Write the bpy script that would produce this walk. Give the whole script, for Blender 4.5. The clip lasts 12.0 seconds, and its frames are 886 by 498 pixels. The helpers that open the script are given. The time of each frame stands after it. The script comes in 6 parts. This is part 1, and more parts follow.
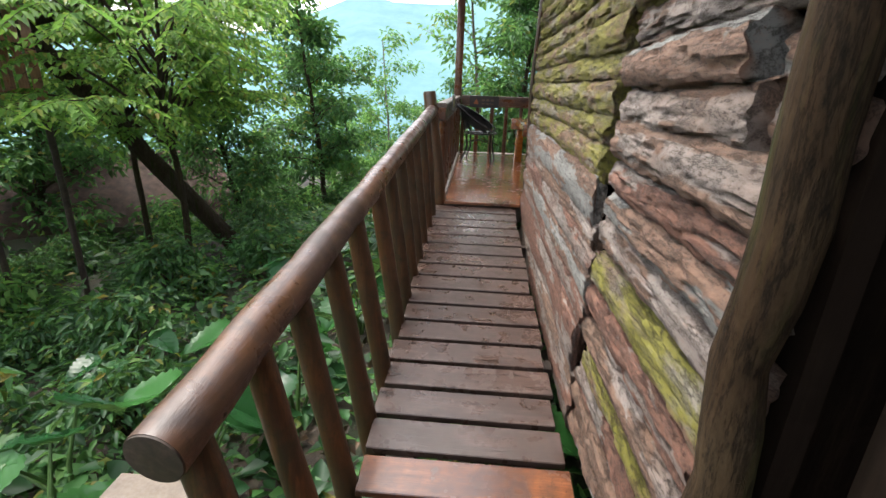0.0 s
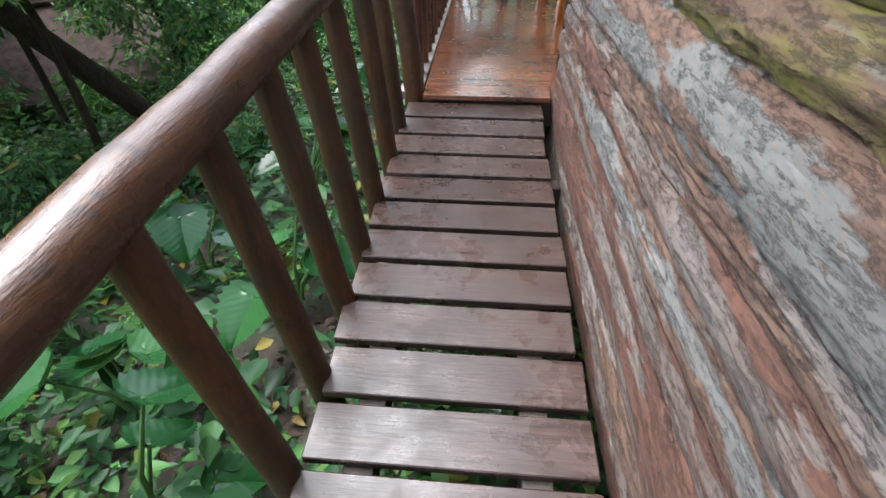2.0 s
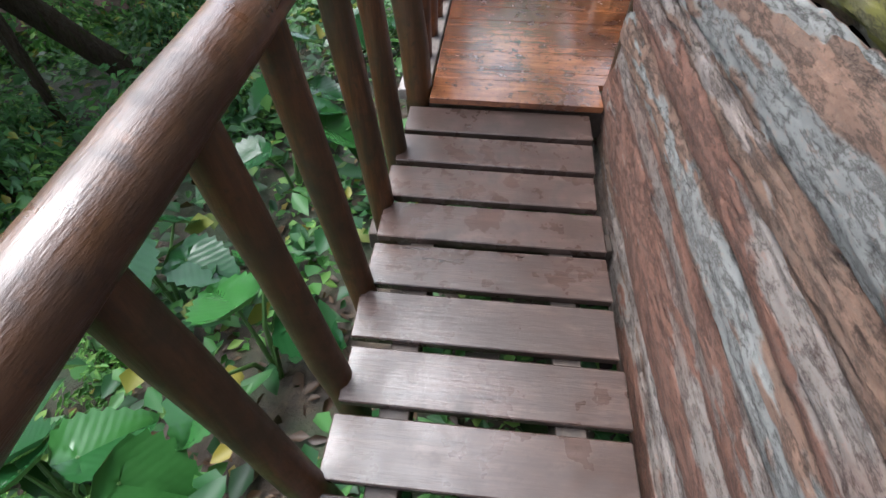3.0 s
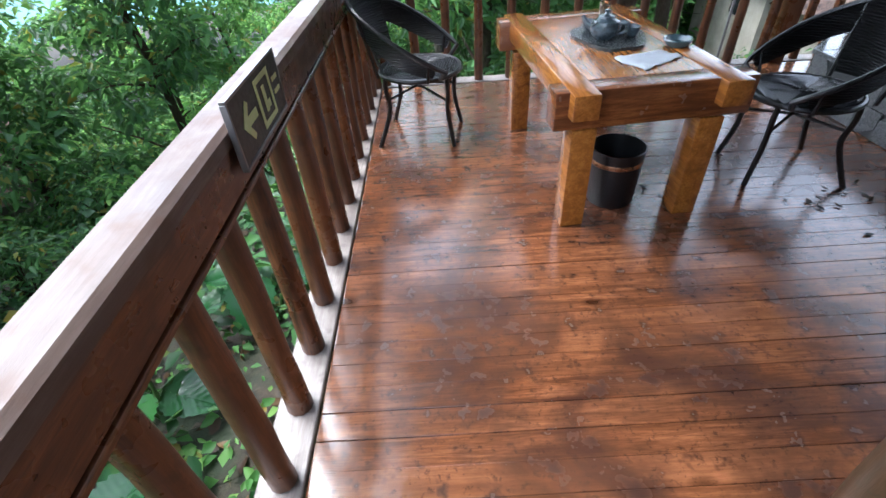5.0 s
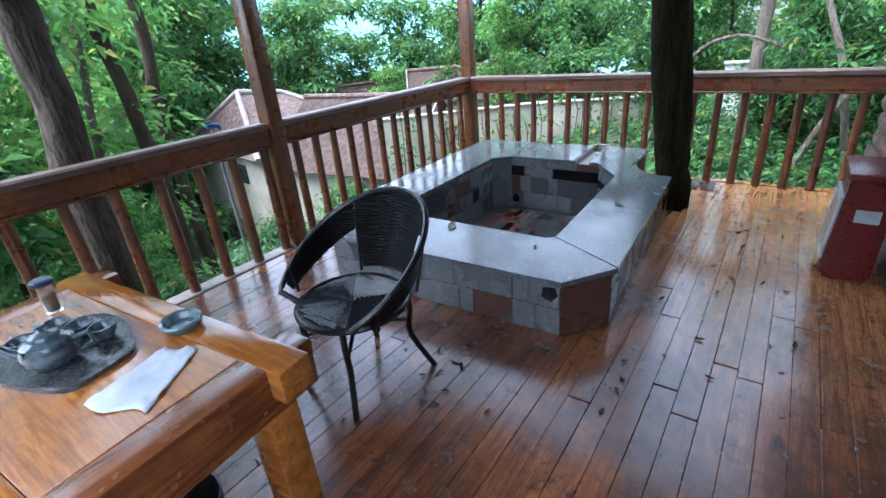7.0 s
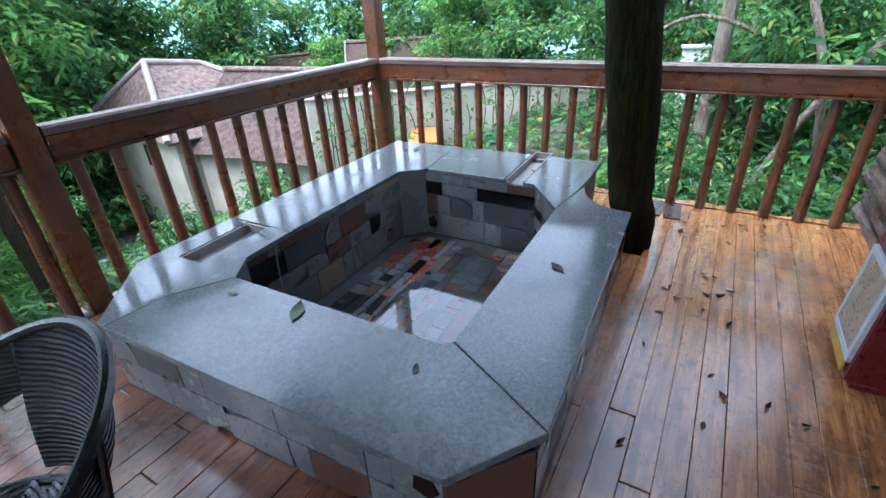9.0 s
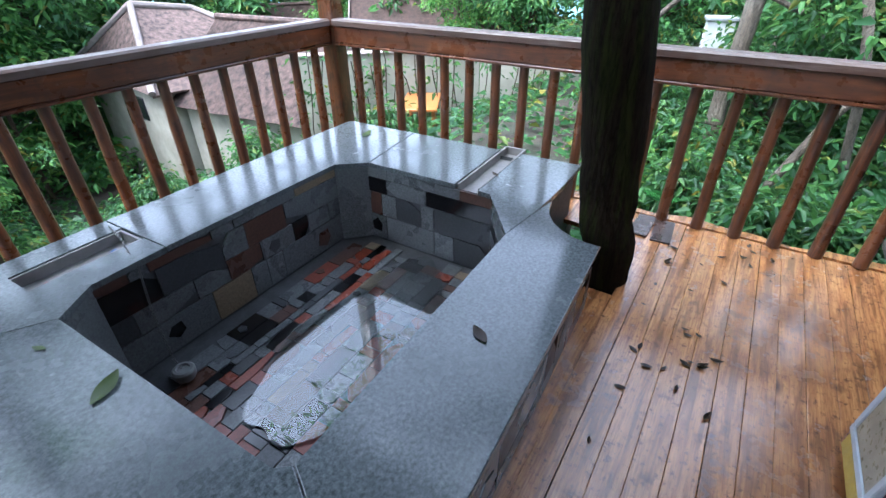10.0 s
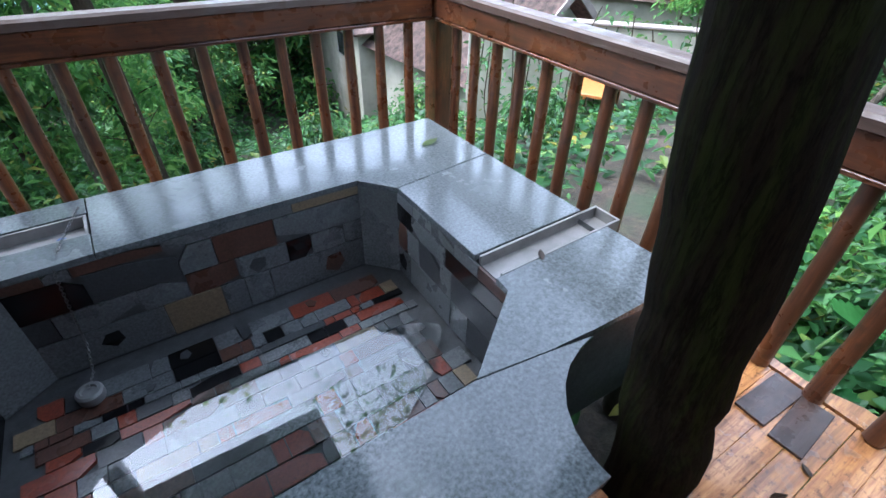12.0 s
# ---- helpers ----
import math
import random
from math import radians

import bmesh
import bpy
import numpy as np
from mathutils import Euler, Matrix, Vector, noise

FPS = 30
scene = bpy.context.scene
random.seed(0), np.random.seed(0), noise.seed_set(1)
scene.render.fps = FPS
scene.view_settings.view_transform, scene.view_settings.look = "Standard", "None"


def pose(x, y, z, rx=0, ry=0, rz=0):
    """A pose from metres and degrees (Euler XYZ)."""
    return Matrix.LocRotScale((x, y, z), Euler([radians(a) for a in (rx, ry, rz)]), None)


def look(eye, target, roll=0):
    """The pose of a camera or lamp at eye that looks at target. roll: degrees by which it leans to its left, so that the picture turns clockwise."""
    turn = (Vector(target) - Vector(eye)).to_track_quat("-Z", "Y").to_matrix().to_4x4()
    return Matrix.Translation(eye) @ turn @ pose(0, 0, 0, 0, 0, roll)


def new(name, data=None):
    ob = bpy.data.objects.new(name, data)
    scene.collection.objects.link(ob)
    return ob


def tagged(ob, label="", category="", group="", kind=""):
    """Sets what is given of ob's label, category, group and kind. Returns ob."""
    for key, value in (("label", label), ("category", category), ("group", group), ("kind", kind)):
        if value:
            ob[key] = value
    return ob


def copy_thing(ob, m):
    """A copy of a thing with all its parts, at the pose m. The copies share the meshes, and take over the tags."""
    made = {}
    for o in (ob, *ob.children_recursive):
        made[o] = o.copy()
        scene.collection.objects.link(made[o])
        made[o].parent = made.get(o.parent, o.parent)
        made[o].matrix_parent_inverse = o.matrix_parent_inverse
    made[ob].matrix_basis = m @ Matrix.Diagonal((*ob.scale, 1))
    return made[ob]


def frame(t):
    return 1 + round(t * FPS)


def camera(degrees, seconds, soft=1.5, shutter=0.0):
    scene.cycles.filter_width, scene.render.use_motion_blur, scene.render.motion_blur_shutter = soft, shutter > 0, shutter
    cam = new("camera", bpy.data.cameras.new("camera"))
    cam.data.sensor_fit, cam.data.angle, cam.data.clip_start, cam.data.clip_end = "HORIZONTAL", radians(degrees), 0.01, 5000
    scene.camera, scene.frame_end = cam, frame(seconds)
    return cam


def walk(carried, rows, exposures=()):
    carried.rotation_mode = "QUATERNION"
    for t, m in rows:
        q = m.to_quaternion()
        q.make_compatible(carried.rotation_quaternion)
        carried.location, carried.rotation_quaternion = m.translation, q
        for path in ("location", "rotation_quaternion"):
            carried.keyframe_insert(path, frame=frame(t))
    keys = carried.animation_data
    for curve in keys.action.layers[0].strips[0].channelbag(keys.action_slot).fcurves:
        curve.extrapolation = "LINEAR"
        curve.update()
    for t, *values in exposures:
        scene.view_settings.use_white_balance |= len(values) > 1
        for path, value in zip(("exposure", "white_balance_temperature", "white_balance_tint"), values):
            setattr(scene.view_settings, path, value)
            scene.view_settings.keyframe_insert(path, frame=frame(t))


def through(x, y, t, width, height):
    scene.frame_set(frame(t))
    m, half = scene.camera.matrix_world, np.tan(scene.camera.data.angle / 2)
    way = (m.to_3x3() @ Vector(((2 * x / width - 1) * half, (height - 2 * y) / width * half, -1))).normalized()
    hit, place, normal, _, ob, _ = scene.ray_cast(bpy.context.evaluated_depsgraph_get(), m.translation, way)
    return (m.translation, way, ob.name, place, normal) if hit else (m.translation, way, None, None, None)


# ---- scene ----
cam = camera(86.8, 12.0)

PATH = [
    (0, (0.396, -4.849, 1.162), (0.282, -2.965, 0.5), 2.2),
    (0.5, (0.446, -4.26, 1.145), (0.294, -2.415, 0.387), 0.6),
    (1, (0.434, -3.642, 1.094), (0.215, -1.851, 0.231), -0.5),
    (1.5, (0.525, -3.259, 1.137), (0.357, -1.535, 0.138), -1.2),
    (2, (0.47, -2.881, 1.076), (0.338, -1.324, -0.171), -0.2),
    (2.5, (0.396, -2.451, 1.112), (0.218, -1.07, -0.324), -1.1),
    (2.7, (0.36, -2.262, 1.125), (0.231, -0.93, -0.36), 0.6),
    (4.5, (0.495, -0.414, 1.328), (0.331, 0.97, -0.107), -4.3),
    (5, (0.574, 0.01, 1.426), (0.546, 1.556, 0.157), -4.2),
    (5.5, (0.715, 0.319, 1.491), (0.97, 2.011, 0.456), -6.0),
    (6, (0.842, 0.568, 1.489), (1.554, 2.181, 0.545), -6.4),
    (6.5, (0.953, 0.736, 1.521), (2.211, 2.035, 0.667), -5.8),
    (7, (1.19, 0.834, 1.511), (2.638, 1.926, 0.669), -5.0),
    (7.5, (1.457, 0.92, 1.495), (2.983, 1.898, 0.647), -4.9),
    (9.5, (2.862, 1.174, 1.449), (4.349, 2.056, 0.443), -1.6),
    (10, (3.256, 1.129, 1.448), (4.675, 2.03, 0.365), -0.4),
    (10.5, (3.622, 1.049, 1.457), (4.91, 2.066, 0.314), 0.9),
    (11, (3.948, 1.123, 1.439), (5.155, 2.178, 0.242), 1.8),
    (11.5, (4.197, 1.233, 1.45), (5.295, 2.384, 0.238), 2.5),
    (12, (4.418, 1.231, 1.465), (5.3, 2.55, 0.247), 1.7),
]
walk(cam, [(t, look(e, g, r)) for t, e, g, r in PATH], [(0.0, 2.3, 6600, 10), (0.6, 2.6, 6500, 10), (1.8, 2.5, 6000, 10), (3.2, 2.55, 5900, 10), (4.8, 2.93, 5700, 10), (5.8, 2.88, 5550, 10), (7.2, 3.16, 5300, 10), (12.0, 3.22, 5350, 10)])

# ---- world and light: an overcast, humid morning in the hills ----
world = bpy.data.worlds.new("overcast_sky")
scene.world = world
world.use_nodes = True
wn, wl = world.node_tree.nodes, world.node_tree.links
sky = wn.new("ShaderNodeTexSky")
sky.sky_type = "NISHITA"
sky.sun_disc = False
sky.sun_elevation, sky.sun_rotation = radians(64), radians(-62)
sky.air_density, sky.dust_density, sky.ozone_density = 1.0, 3.0, 1.2
wn["Background"].inputs["Strength"].default_value = 0.15
cloud = wn.new("ShaderNodeHueSaturation")
cloud.inputs["Saturation"].default_value = 0.38
wl.new(sky.outputs["Color"], cloud.inputs["Color"])
wl.new(cloud.outputs["Color"], wn["Background"].inputs["Color"])
sun = new("sun", bpy.data.lights.new("sun", "SUN"))
sun.data.energy, sun.data.angle, sun.data.color = 1.05, radians(40), (1.0, 0.96, 0.89)
sun.matrix_world = look((0, 0, 0), (0.38, -0.20, -0.90))


# ---- helpers ----
def part(name, bm, material, parent=None, label="", smooth=True):
    me = bpy.data.meshes.new(name)
    bm.normal_update()
    bm.to_mesh(me)
    bm.free()
    me.materials.append(material)
    if smooth:
        for p in me.polygons:
            p.use_smooth = True
        me.set_sharp_from_angle(angle=radians(38))
    ob = new(name, me)
    if parent:
        ob.parent = parent
    if label:
        ob["label"] = label
    return ob


def thing(name, m, label, category, group="", kind=""):
    return put(tagged(new(name), label, category, group, kind), m)


def put(ob, m):
    ob.matrix_basis = m
    return ob


def box(bm, c, s, bevel=0.004, m=None, segs=1):
    r = bmesh.ops.create_cube(bm, size=1.0, matrix=(m or Matrix()) @ Matrix.Translation(c) @ Matrix.Diagonal((*s, 1)))
    if bevel:
        edges = list({e for v in r["verts"] for e in v.link_edges})
        bmesh.ops.bevel(bm, geom=edges, offset=bevel, segments=segs, profile=0.5, affect="EDGES")
    return bm


def tube(bm, pts, radii, seg=10, cap=True, rough=0.0, seed=0.0, freq=3.0, turn=0.0):
    """A tube along pts with a radius at each; rough makes it knotty."""
    pts = [Vector(p) for p in pts]
    if not isinstance(radii, (list, tuple)):
        radii = [radii] * len(pts)
    rings, side = [], None
    for i, p in enumerate(pts):
        d = (pts[min(i + 1, len(pts) - 1)] - pts[max(i - 1, 0)]).normalized()
        if side is None:
            side = d.orthogonal().normalized()
        side = (side - d * side.dot(d)).normalized()
        up = d.cross(side)
        ring = []
        for k in range(seg):
            a = 2 * math.pi * k / seg + turn
            n = side * math.cos(a) + up * math.sin(a)
            r = radii[i]
            if rough:
                r *= 1 + rough * noise.noise((p + n * radii[i]) * freq + Vector((seed, seed * 2, 0)))
            ring.append(bm.verts.new(p + n * r))
        rings.append(ring)
    for a, b in zip(rings, rings[1:]):
        for k in range(seg):
            bm.faces.new((a[k], a[(k + 1) % seg], b[(k + 1) % seg], b[k]))
    if cap:
        bm.faces.new(rings[0][::-1])
        bm.faces.new(rings[-1])
    return bm


def lathe(bm, profile, seg=24, m=None):
    """Turns (radius, z) pairs about z."""
    m = m or Matrix()
    rings = []
    for r, z in profile:
        if r < 1e-5:
            rings.append([bm.verts.new(m @ Vector((0, 0, z)))])
        else:
            rings.append([bm.verts.new(m @ Vector((r * math.cos(2 * math.pi * k / seg), r * math.sin(2 * math.pi * k / seg), z))) for k in range(seg)])
    for a, b in zip(rings, rings[1:]):
        for k in range(seg):
            k2 = (k + 1) % seg
            if len(a) == 1 and len(b) > 1:
                bm.faces.new((a[0], b[k2], b[k]))
            elif len(b) == 1 and len(a) > 1:
                bm.faces.new((a[k], a[k2], b[0]))
            elif len(a) > 1:
                bm.faces.new((a[k], a[k2], b[k2], b[k]))
    return bm


def prism(bm, outline, z0, z1, bevel=0.0):
    """A flat slab with the outline (x, y), from z0 to z1."""
    lo = [bm.verts.new((x, y, z0)) for x, y in outline]
    hi = [bm.verts.new((x, y, z1)) for x, y in outline]
    n = len(outline)
    top = bm.faces.new(hi)
    bm.faces.new(lo[::-1])
    for k in range(n):
        bm.faces.new((lo[k], lo[(k + 1) % n], hi[(k + 1) % n], hi[k]))
    if bevel:
        bmesh.ops.bevel(bm, geom=list(top.edges), offset=bevel, segments=2, profile=0.5, affect="EDGES")
    bmesh.ops.recalc_face_normals(bm, faces=bm.faces[:])
    return bm


def quick_mesh(name, verts, quads, material):
    """A mesh from arrays of points and quads."""
    me = bpy.data.meshes.new(name)
    me.vertices.add(len(verts))
    me.vertices.foreach_set("co", np.asarray(verts, dtype=np.float32).ravel())
    n = len(quads)
    me.loops.add(n * 4)
    me.polygons.add(n)
    me.loops.foreach_set("vertex_index", np.asarray(quads, dtype=np.int32).ravel())
    me.polygons.foreach_set("loop_start", np.arange(0, n * 4, 4, dtype=np.int32))
    me.materials.append(material)
    me.update(calc_edges=True)
    return me


def leaf_arrays(pos, along, normal, length, width, droop=0.25):
    """Pointed leaves, two bent quads each: arrays of points and quads."""
    n = len(pos)
    along = along / np.linalg.norm(along, axis=1, keepdims=True)
    side = np.cross(along, normal)
    side /= np.linalg.norm(side, axis=1, keepdims=True) + 1e-9
    up = np.cross(side, along)
    L, W = length[:, None], width[:, None]
    base = pos
    mid = pos + along * L * 0.45 + up * L * 0.05
    tip = pos + along * L - up * L * droop
    lf = pos + along * L * 0.42 + side * W * 0.5 + up * L * 0.10
    rt = pos + along * L * 0.42 - side * W * 0.5 + up * L * 0.10
    lf2 = pos + along * L * 0.75 + side * W * 0.32 - up * L * droop * 0.4
    rt2 = pos + along * L * 0.75 - side * W * 0.32 - up * L * droop * 0.4
    v = np.stack([base, lf, lf2, tip, rt2, rt], axis=1).reshape(-1, 3)
    i = np.arange(n)[:, None] * 6
    q = np.concatenate([i + np.array([[0, 1, 2, 3]]), i + np.array([[0, 3, 4, 5]])], axis=0)
    return v, q


# ---- materials ----
def material(name):
    mt = bpy.data.materials.new(name)
    mt.use_nodes = True
    nt = mt.node_tree
    return mt, nt, nt.nodes["Principled BSDF"]


def node(nt, kind, **inputs):
    nd = nt.nodes.new(kind)
    for k, v in inputs.items():
        key = k.replace("_", " ")
        if key in nd.inputs:
            if isinstance(v, bpy.types.NodeSocket):
                nt.links.new(v, nd.inputs[key])
            else:
                nd.inputs[key].default_value = v
    return nd


WET = 0.56  # rain has darkened every surface


def rgb(c):
    return (c[0] * WET, c[1] * WET, c[2] * WET, 1.0)


def ramp(nt, fac, stops):
    nd = nt.nodes.new("ShaderNodeValToRGB")
    nt.links.new(fac, nd.inputs["Fac"])
    el = nd.color_ramp.elements
    while len(el) < len(stops):
        el.new(0.5)
    for e, (p, c) in zip(el, stops):
        e.position, e.color = p, rgb(c) if not isinstance(c, float) else (c, c, c, 1)
    return nd.outputs["Color"]


def coords(nt, scale, shift=True):
    """World places stretched by scale, shifted at random from object to object."""
    geo = node(nt, "ShaderNodeNewGeometry")
    mul = nt.nodes.new("ShaderNodeVectorMath")
    mul.operation = "MULTIPLY"
    nt.links.new(geo.outputs["Position"], mul.inputs[0])
    mul.inputs[1].default_value = scale
    if not shift:
        return mul.outputs[0]
    info = node(nt, "ShaderNodeObjectInfo")
    add = nt.nodes.new("ShaderNodeVectorMath")
    add.operation = "MULTIPLY_ADD"
    add.inputs[1].default_value = (37.0, 53.0, 71.0)
    nt.links.new(info.outputs["Random"], add.inputs[0])
    nt.links.new(mul.outputs[0], add.inputs[2])
    return add.outputs[0]


def mix(nt, fac, a, b, mode="MIX"):
    nd = nt.nodes.new("ShaderNodeMix")
    nd.data_type, nd.blend_type = "RGBA", mode
    for sock, v in ((nd.inputs[0], fac), (nd.inputs[6], a), (nd.inputs[7], b)):
        if isinstance(v, bpy.types.NodeSocket):
            nt.links.new(v, sock)
        else:
            sock.default_value = v if isinstance(v, float) else rgb(v)
    return nd.outputs[2]


def ntex(nt, vec, scale, detail=4.0, rough=0.55, distort=0.0):
    return node(nt, "ShaderNodeTexNoise", Vector=vec, Scale=scale, Detail=detail, Roughness=rough, Distortion=distort).outputs["Fac"]


def bump(nt, bsdf, height, strength, distance):
    b = node(nt, "ShaderNodeBump", Height=height, Strength=strength, Distance=distance)
    nt.links.new(b.outputs["Normal"], bsdf.inputs["Normal"])


def wood(name, dark, mid, light, axis="x", rough=(0.25, 0.5), grain=1.0, stain=0.5, coat=0.0, stain_colour=(0.03, 0.02, 0.015), bump_size=0.002, knots=0.0, bleach_glare=None, damp=0.0):
    mt, nt, bs = material(name)
    k = {"x": (1.2, 14, 14), "y": (14, 1.2, 14), "z": (14, 14, 1.2)}[axis]
    v = coords(nt, k)
    g = ntex(nt, v, 2.2 * grain, 6, 0.6, 0.6)
    fine = ntex(nt, v, 9.0 * grain, 4, 0.7)
    col = ramp(nt, g, [(0.36, dark), (0.5, mid), (0.65, light)])
    col = mix(nt, ramp(nt, fine, [(0.42, 0.0), (0.64, 0.75)]), col, dark)
    info = node(nt, "ShaderNodeObjectInfo")
    col = mix(nt, ramp(nt, info.outputs["Random"], [(0.0, 0.0), (1.0, 0.45)]), col, light)
    flat = coords(nt, (1, 1, 1), False)
    st = ntex(nt, flat, 2.3, 5, 0.62, 0.4)
    spots = ntex(nt, flat, 11.0, 3, 0.6)
    col = mix(nt, ramp(nt, st, [(0.41, 0.0), (0.61, stain)]), col, stain_colour)
    col = mix(nt, ramp(nt, spots, [(0.57, 0.0), (0.68, stain)]), col, stain_colour)
    if damp:
        # broad damp patches soaked into the boards
        wet = ntex(nt, coords(nt, (0.75, 1, 1), False), 0.85, 5, 0.6, 0.5)
        col = mix(nt, ramp(nt, wet, [(0.44, 0.0), (0.60, damp)]), col, stain_colour)
    if bleach_glare:
        # yellower worn boards towards +x, with bright sky glare put into their colour
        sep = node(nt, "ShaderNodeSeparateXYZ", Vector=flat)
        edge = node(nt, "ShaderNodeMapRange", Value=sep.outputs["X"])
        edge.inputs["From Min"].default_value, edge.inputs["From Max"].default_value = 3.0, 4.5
        worn = ramp(nt, g, [(0.37, tuple(c * 0.5 for c in bleach_glare)), (0.48, bleach_glare), (0.63, tuple(min(1, c * 1.4) for c in bleach_glare))])
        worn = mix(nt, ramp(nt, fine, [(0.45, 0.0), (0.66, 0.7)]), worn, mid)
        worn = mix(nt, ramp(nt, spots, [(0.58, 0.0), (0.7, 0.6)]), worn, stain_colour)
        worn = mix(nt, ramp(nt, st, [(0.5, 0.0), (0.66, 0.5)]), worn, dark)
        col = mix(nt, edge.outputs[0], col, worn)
    if knots:
        fleck = ntex(nt, coords(nt, (1, 1, 1)), 38.0, 4, 0.75)
        col = mix(nt, ramp(nt, fleck, [(0.56, 0.0), (0.66, 0.7)]), col, stain_colour)
        vk = node(nt, "ShaderNodeTexVoronoi", Vector=coords(nt, {"x": (0.5, 1, 0), "y": (1, 0.5, 0), "z": (1, 0, 0.5)}[axis]), Scale=4.6)
        col = mix(nt, ramp(nt, vk.outputs["Distance"], [(0.05, knots), (0.14, 0.0)]), col, tuple(c * 0.4 for c in dark))
    nt.links.new(col, bs.inputs["Base Color"])
    nt.links.new(ramp(nt, mix(nt, 0.5, st, spots), [(0.38, rough[0]), (0.6, rough[1])]), bs.inputs["Roughness"])
    bs.inputs["Coat Weight"].default_value = coat
    bs.inputs["Coat Roughness"].default_value = 0.15
    bump(nt, bs, fine, 0.35, bump_size)
    return mt


def bark(name, base, dark, patch, patch_at=(0.5, 0.6), axis="y", moss=None, moss_at=(0.5, 0.62), scale=1.0, gloss=0.3, flaky=False):
    mt, nt, bs = material(name)
    k = (13, 3.0, 13) if flaky else {"x": (1.6, 17, 17), "y": (17, 1.6, 17), "z": (17, 17, 1.6)}[axis]
    v = coords(nt, k)
    g = ntex(nt, v, 2.3 * scale, 12, 0.82, 0.12)
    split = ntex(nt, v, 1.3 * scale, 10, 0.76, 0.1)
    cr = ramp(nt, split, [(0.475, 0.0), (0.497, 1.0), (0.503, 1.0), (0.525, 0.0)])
    warm = tuple(min(1, c * m) for c, m in zip(base, (1.22, 1.08, 1.0)))
    col = ramp(nt, g, [(0.22, dark), (0.42, base), (0.56, warm), (0.78, tuple(min(1, c * 1.6) for c in base))])
    v2 = coords(nt, tuple(c ** 0.88 for c in k))
    big = ntex(nt, coords(nt, tuple(c ** 0.45 for c in k)), 1.2 * scale, 6, 0.65, 0.6)
    speck = ntex(nt, coords(nt, tuple(c ** 0.5 * 12 for c in k)), 1.0, 8, 0.8)
    p = mix(nt, 0.45, big, mix(nt, 0.5, speck, g))
    fk = node(nt, "ShaderNodeAttribute")
    fk.attribute_name = "flake"
    gone = nt.nodes.new("ShaderNodeMath")
    gone.operation = "MULTIPLY_ADD"
    gone.inputs[1].default_value, gone.inputs[2].default_value = -0.34, 0.16
    nt.links.new(fk.outputs["Fac"], gone.inputs[0])
    both = nt.nodes.new("ShaderNodeMath")
    nt.links.new(p, both.inputs[0])
    nt.links.new(gone.outputs[0], both.inputs[1])
    p = both.outputs[0] if flaky else p
    col = mix(nt, ramp(nt, p, [(patch_at[0] - 0.05, 0.0), (patch_at[1] + 0.02, 0.85)]), col, patch)
    # bark specks; dark lows and light highs also paint in relief shading
    col = mix(nt, ramp(nt, speck, [(0.34, 0.8), (0.47, 0.0)]), col, dark)
    col = mix(nt, ramp(nt, speck, [(0.55, 0.0), (0.68, 0.55)]), col, tuple(min(1, c * 1.7) for c in warm))
    if moss:
        ms = ntex(nt, v2, 1.1 * scale, 6, 0.62, 0.3)
        tone = mix(nt, g, tuple(c * 0.62 for c in moss), tuple(min(1, c * 1.3) for c in moss))
        col = mix(nt, ramp(nt, ms, [(moss_at[0], 0.0), (moss_at[1], 0.92)]), col, tone)
    fl = ntex(nt, v, 5.0 * scale, 5, 0.7)
    col = mix(nt, ramp(nt, fl, [(0.62, 0.0), (0.75, 0.6)]), col, dark)
    # dark cracks: dirt, with the shade of the crease in the colour too
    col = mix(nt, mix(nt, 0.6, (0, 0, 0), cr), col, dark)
    nt.links.new(col, bs.inputs["Base Color"])
    bs.inputs["Roughness"].default_value = 0.82
    bs.inputs["Specular IOR Level"].default_value = gloss
    h = mix(nt, 0.35, g, fl)
    h = mix(nt, 0.3, h, speck)
    h = mix(nt, mix(nt, 0.7, (0, 0, 0), cr), h, (0, 0, 0))
    bump(nt, bs, h, 1.0, 0.04)
    return mt


def leaf_mat(name, low, mid, high, gloss=0.35, through=0.45):
    mt, nt, bs = material(name)
    geo = node(nt, "ShaderNodeNewGeometry")
    col = ramp(nt, geo.outputs["Random Per Island"], [(0.0, low), (0.55, mid), (0.93, high), (1.0, (0.35, 0.27, 0.03))])
    nt.links.new(col, bs.inputs["Base Color"])
    bs.inputs["Roughness"].default_value = gloss
    bs.inputs["Specular IOR Level"].default_value = 0.3
    tr = node(nt, "ShaderNodeBsdfTranslucent", Color=mix(nt, 0.5, col, (0.23, 0.42, 0.10)))
    mx = nt.nodes.new("ShaderNodeMixShader")
    mx.inputs[0].default_value = through
    nt.links.new(bs.outputs[0], mx.inputs[1])
    nt.links.new(tr.outputs[0], mx.inputs[2])
    nt.links.new(mx.outputs[0], nt.nodes["Material Output"].inputs["Surface"])
    return mt


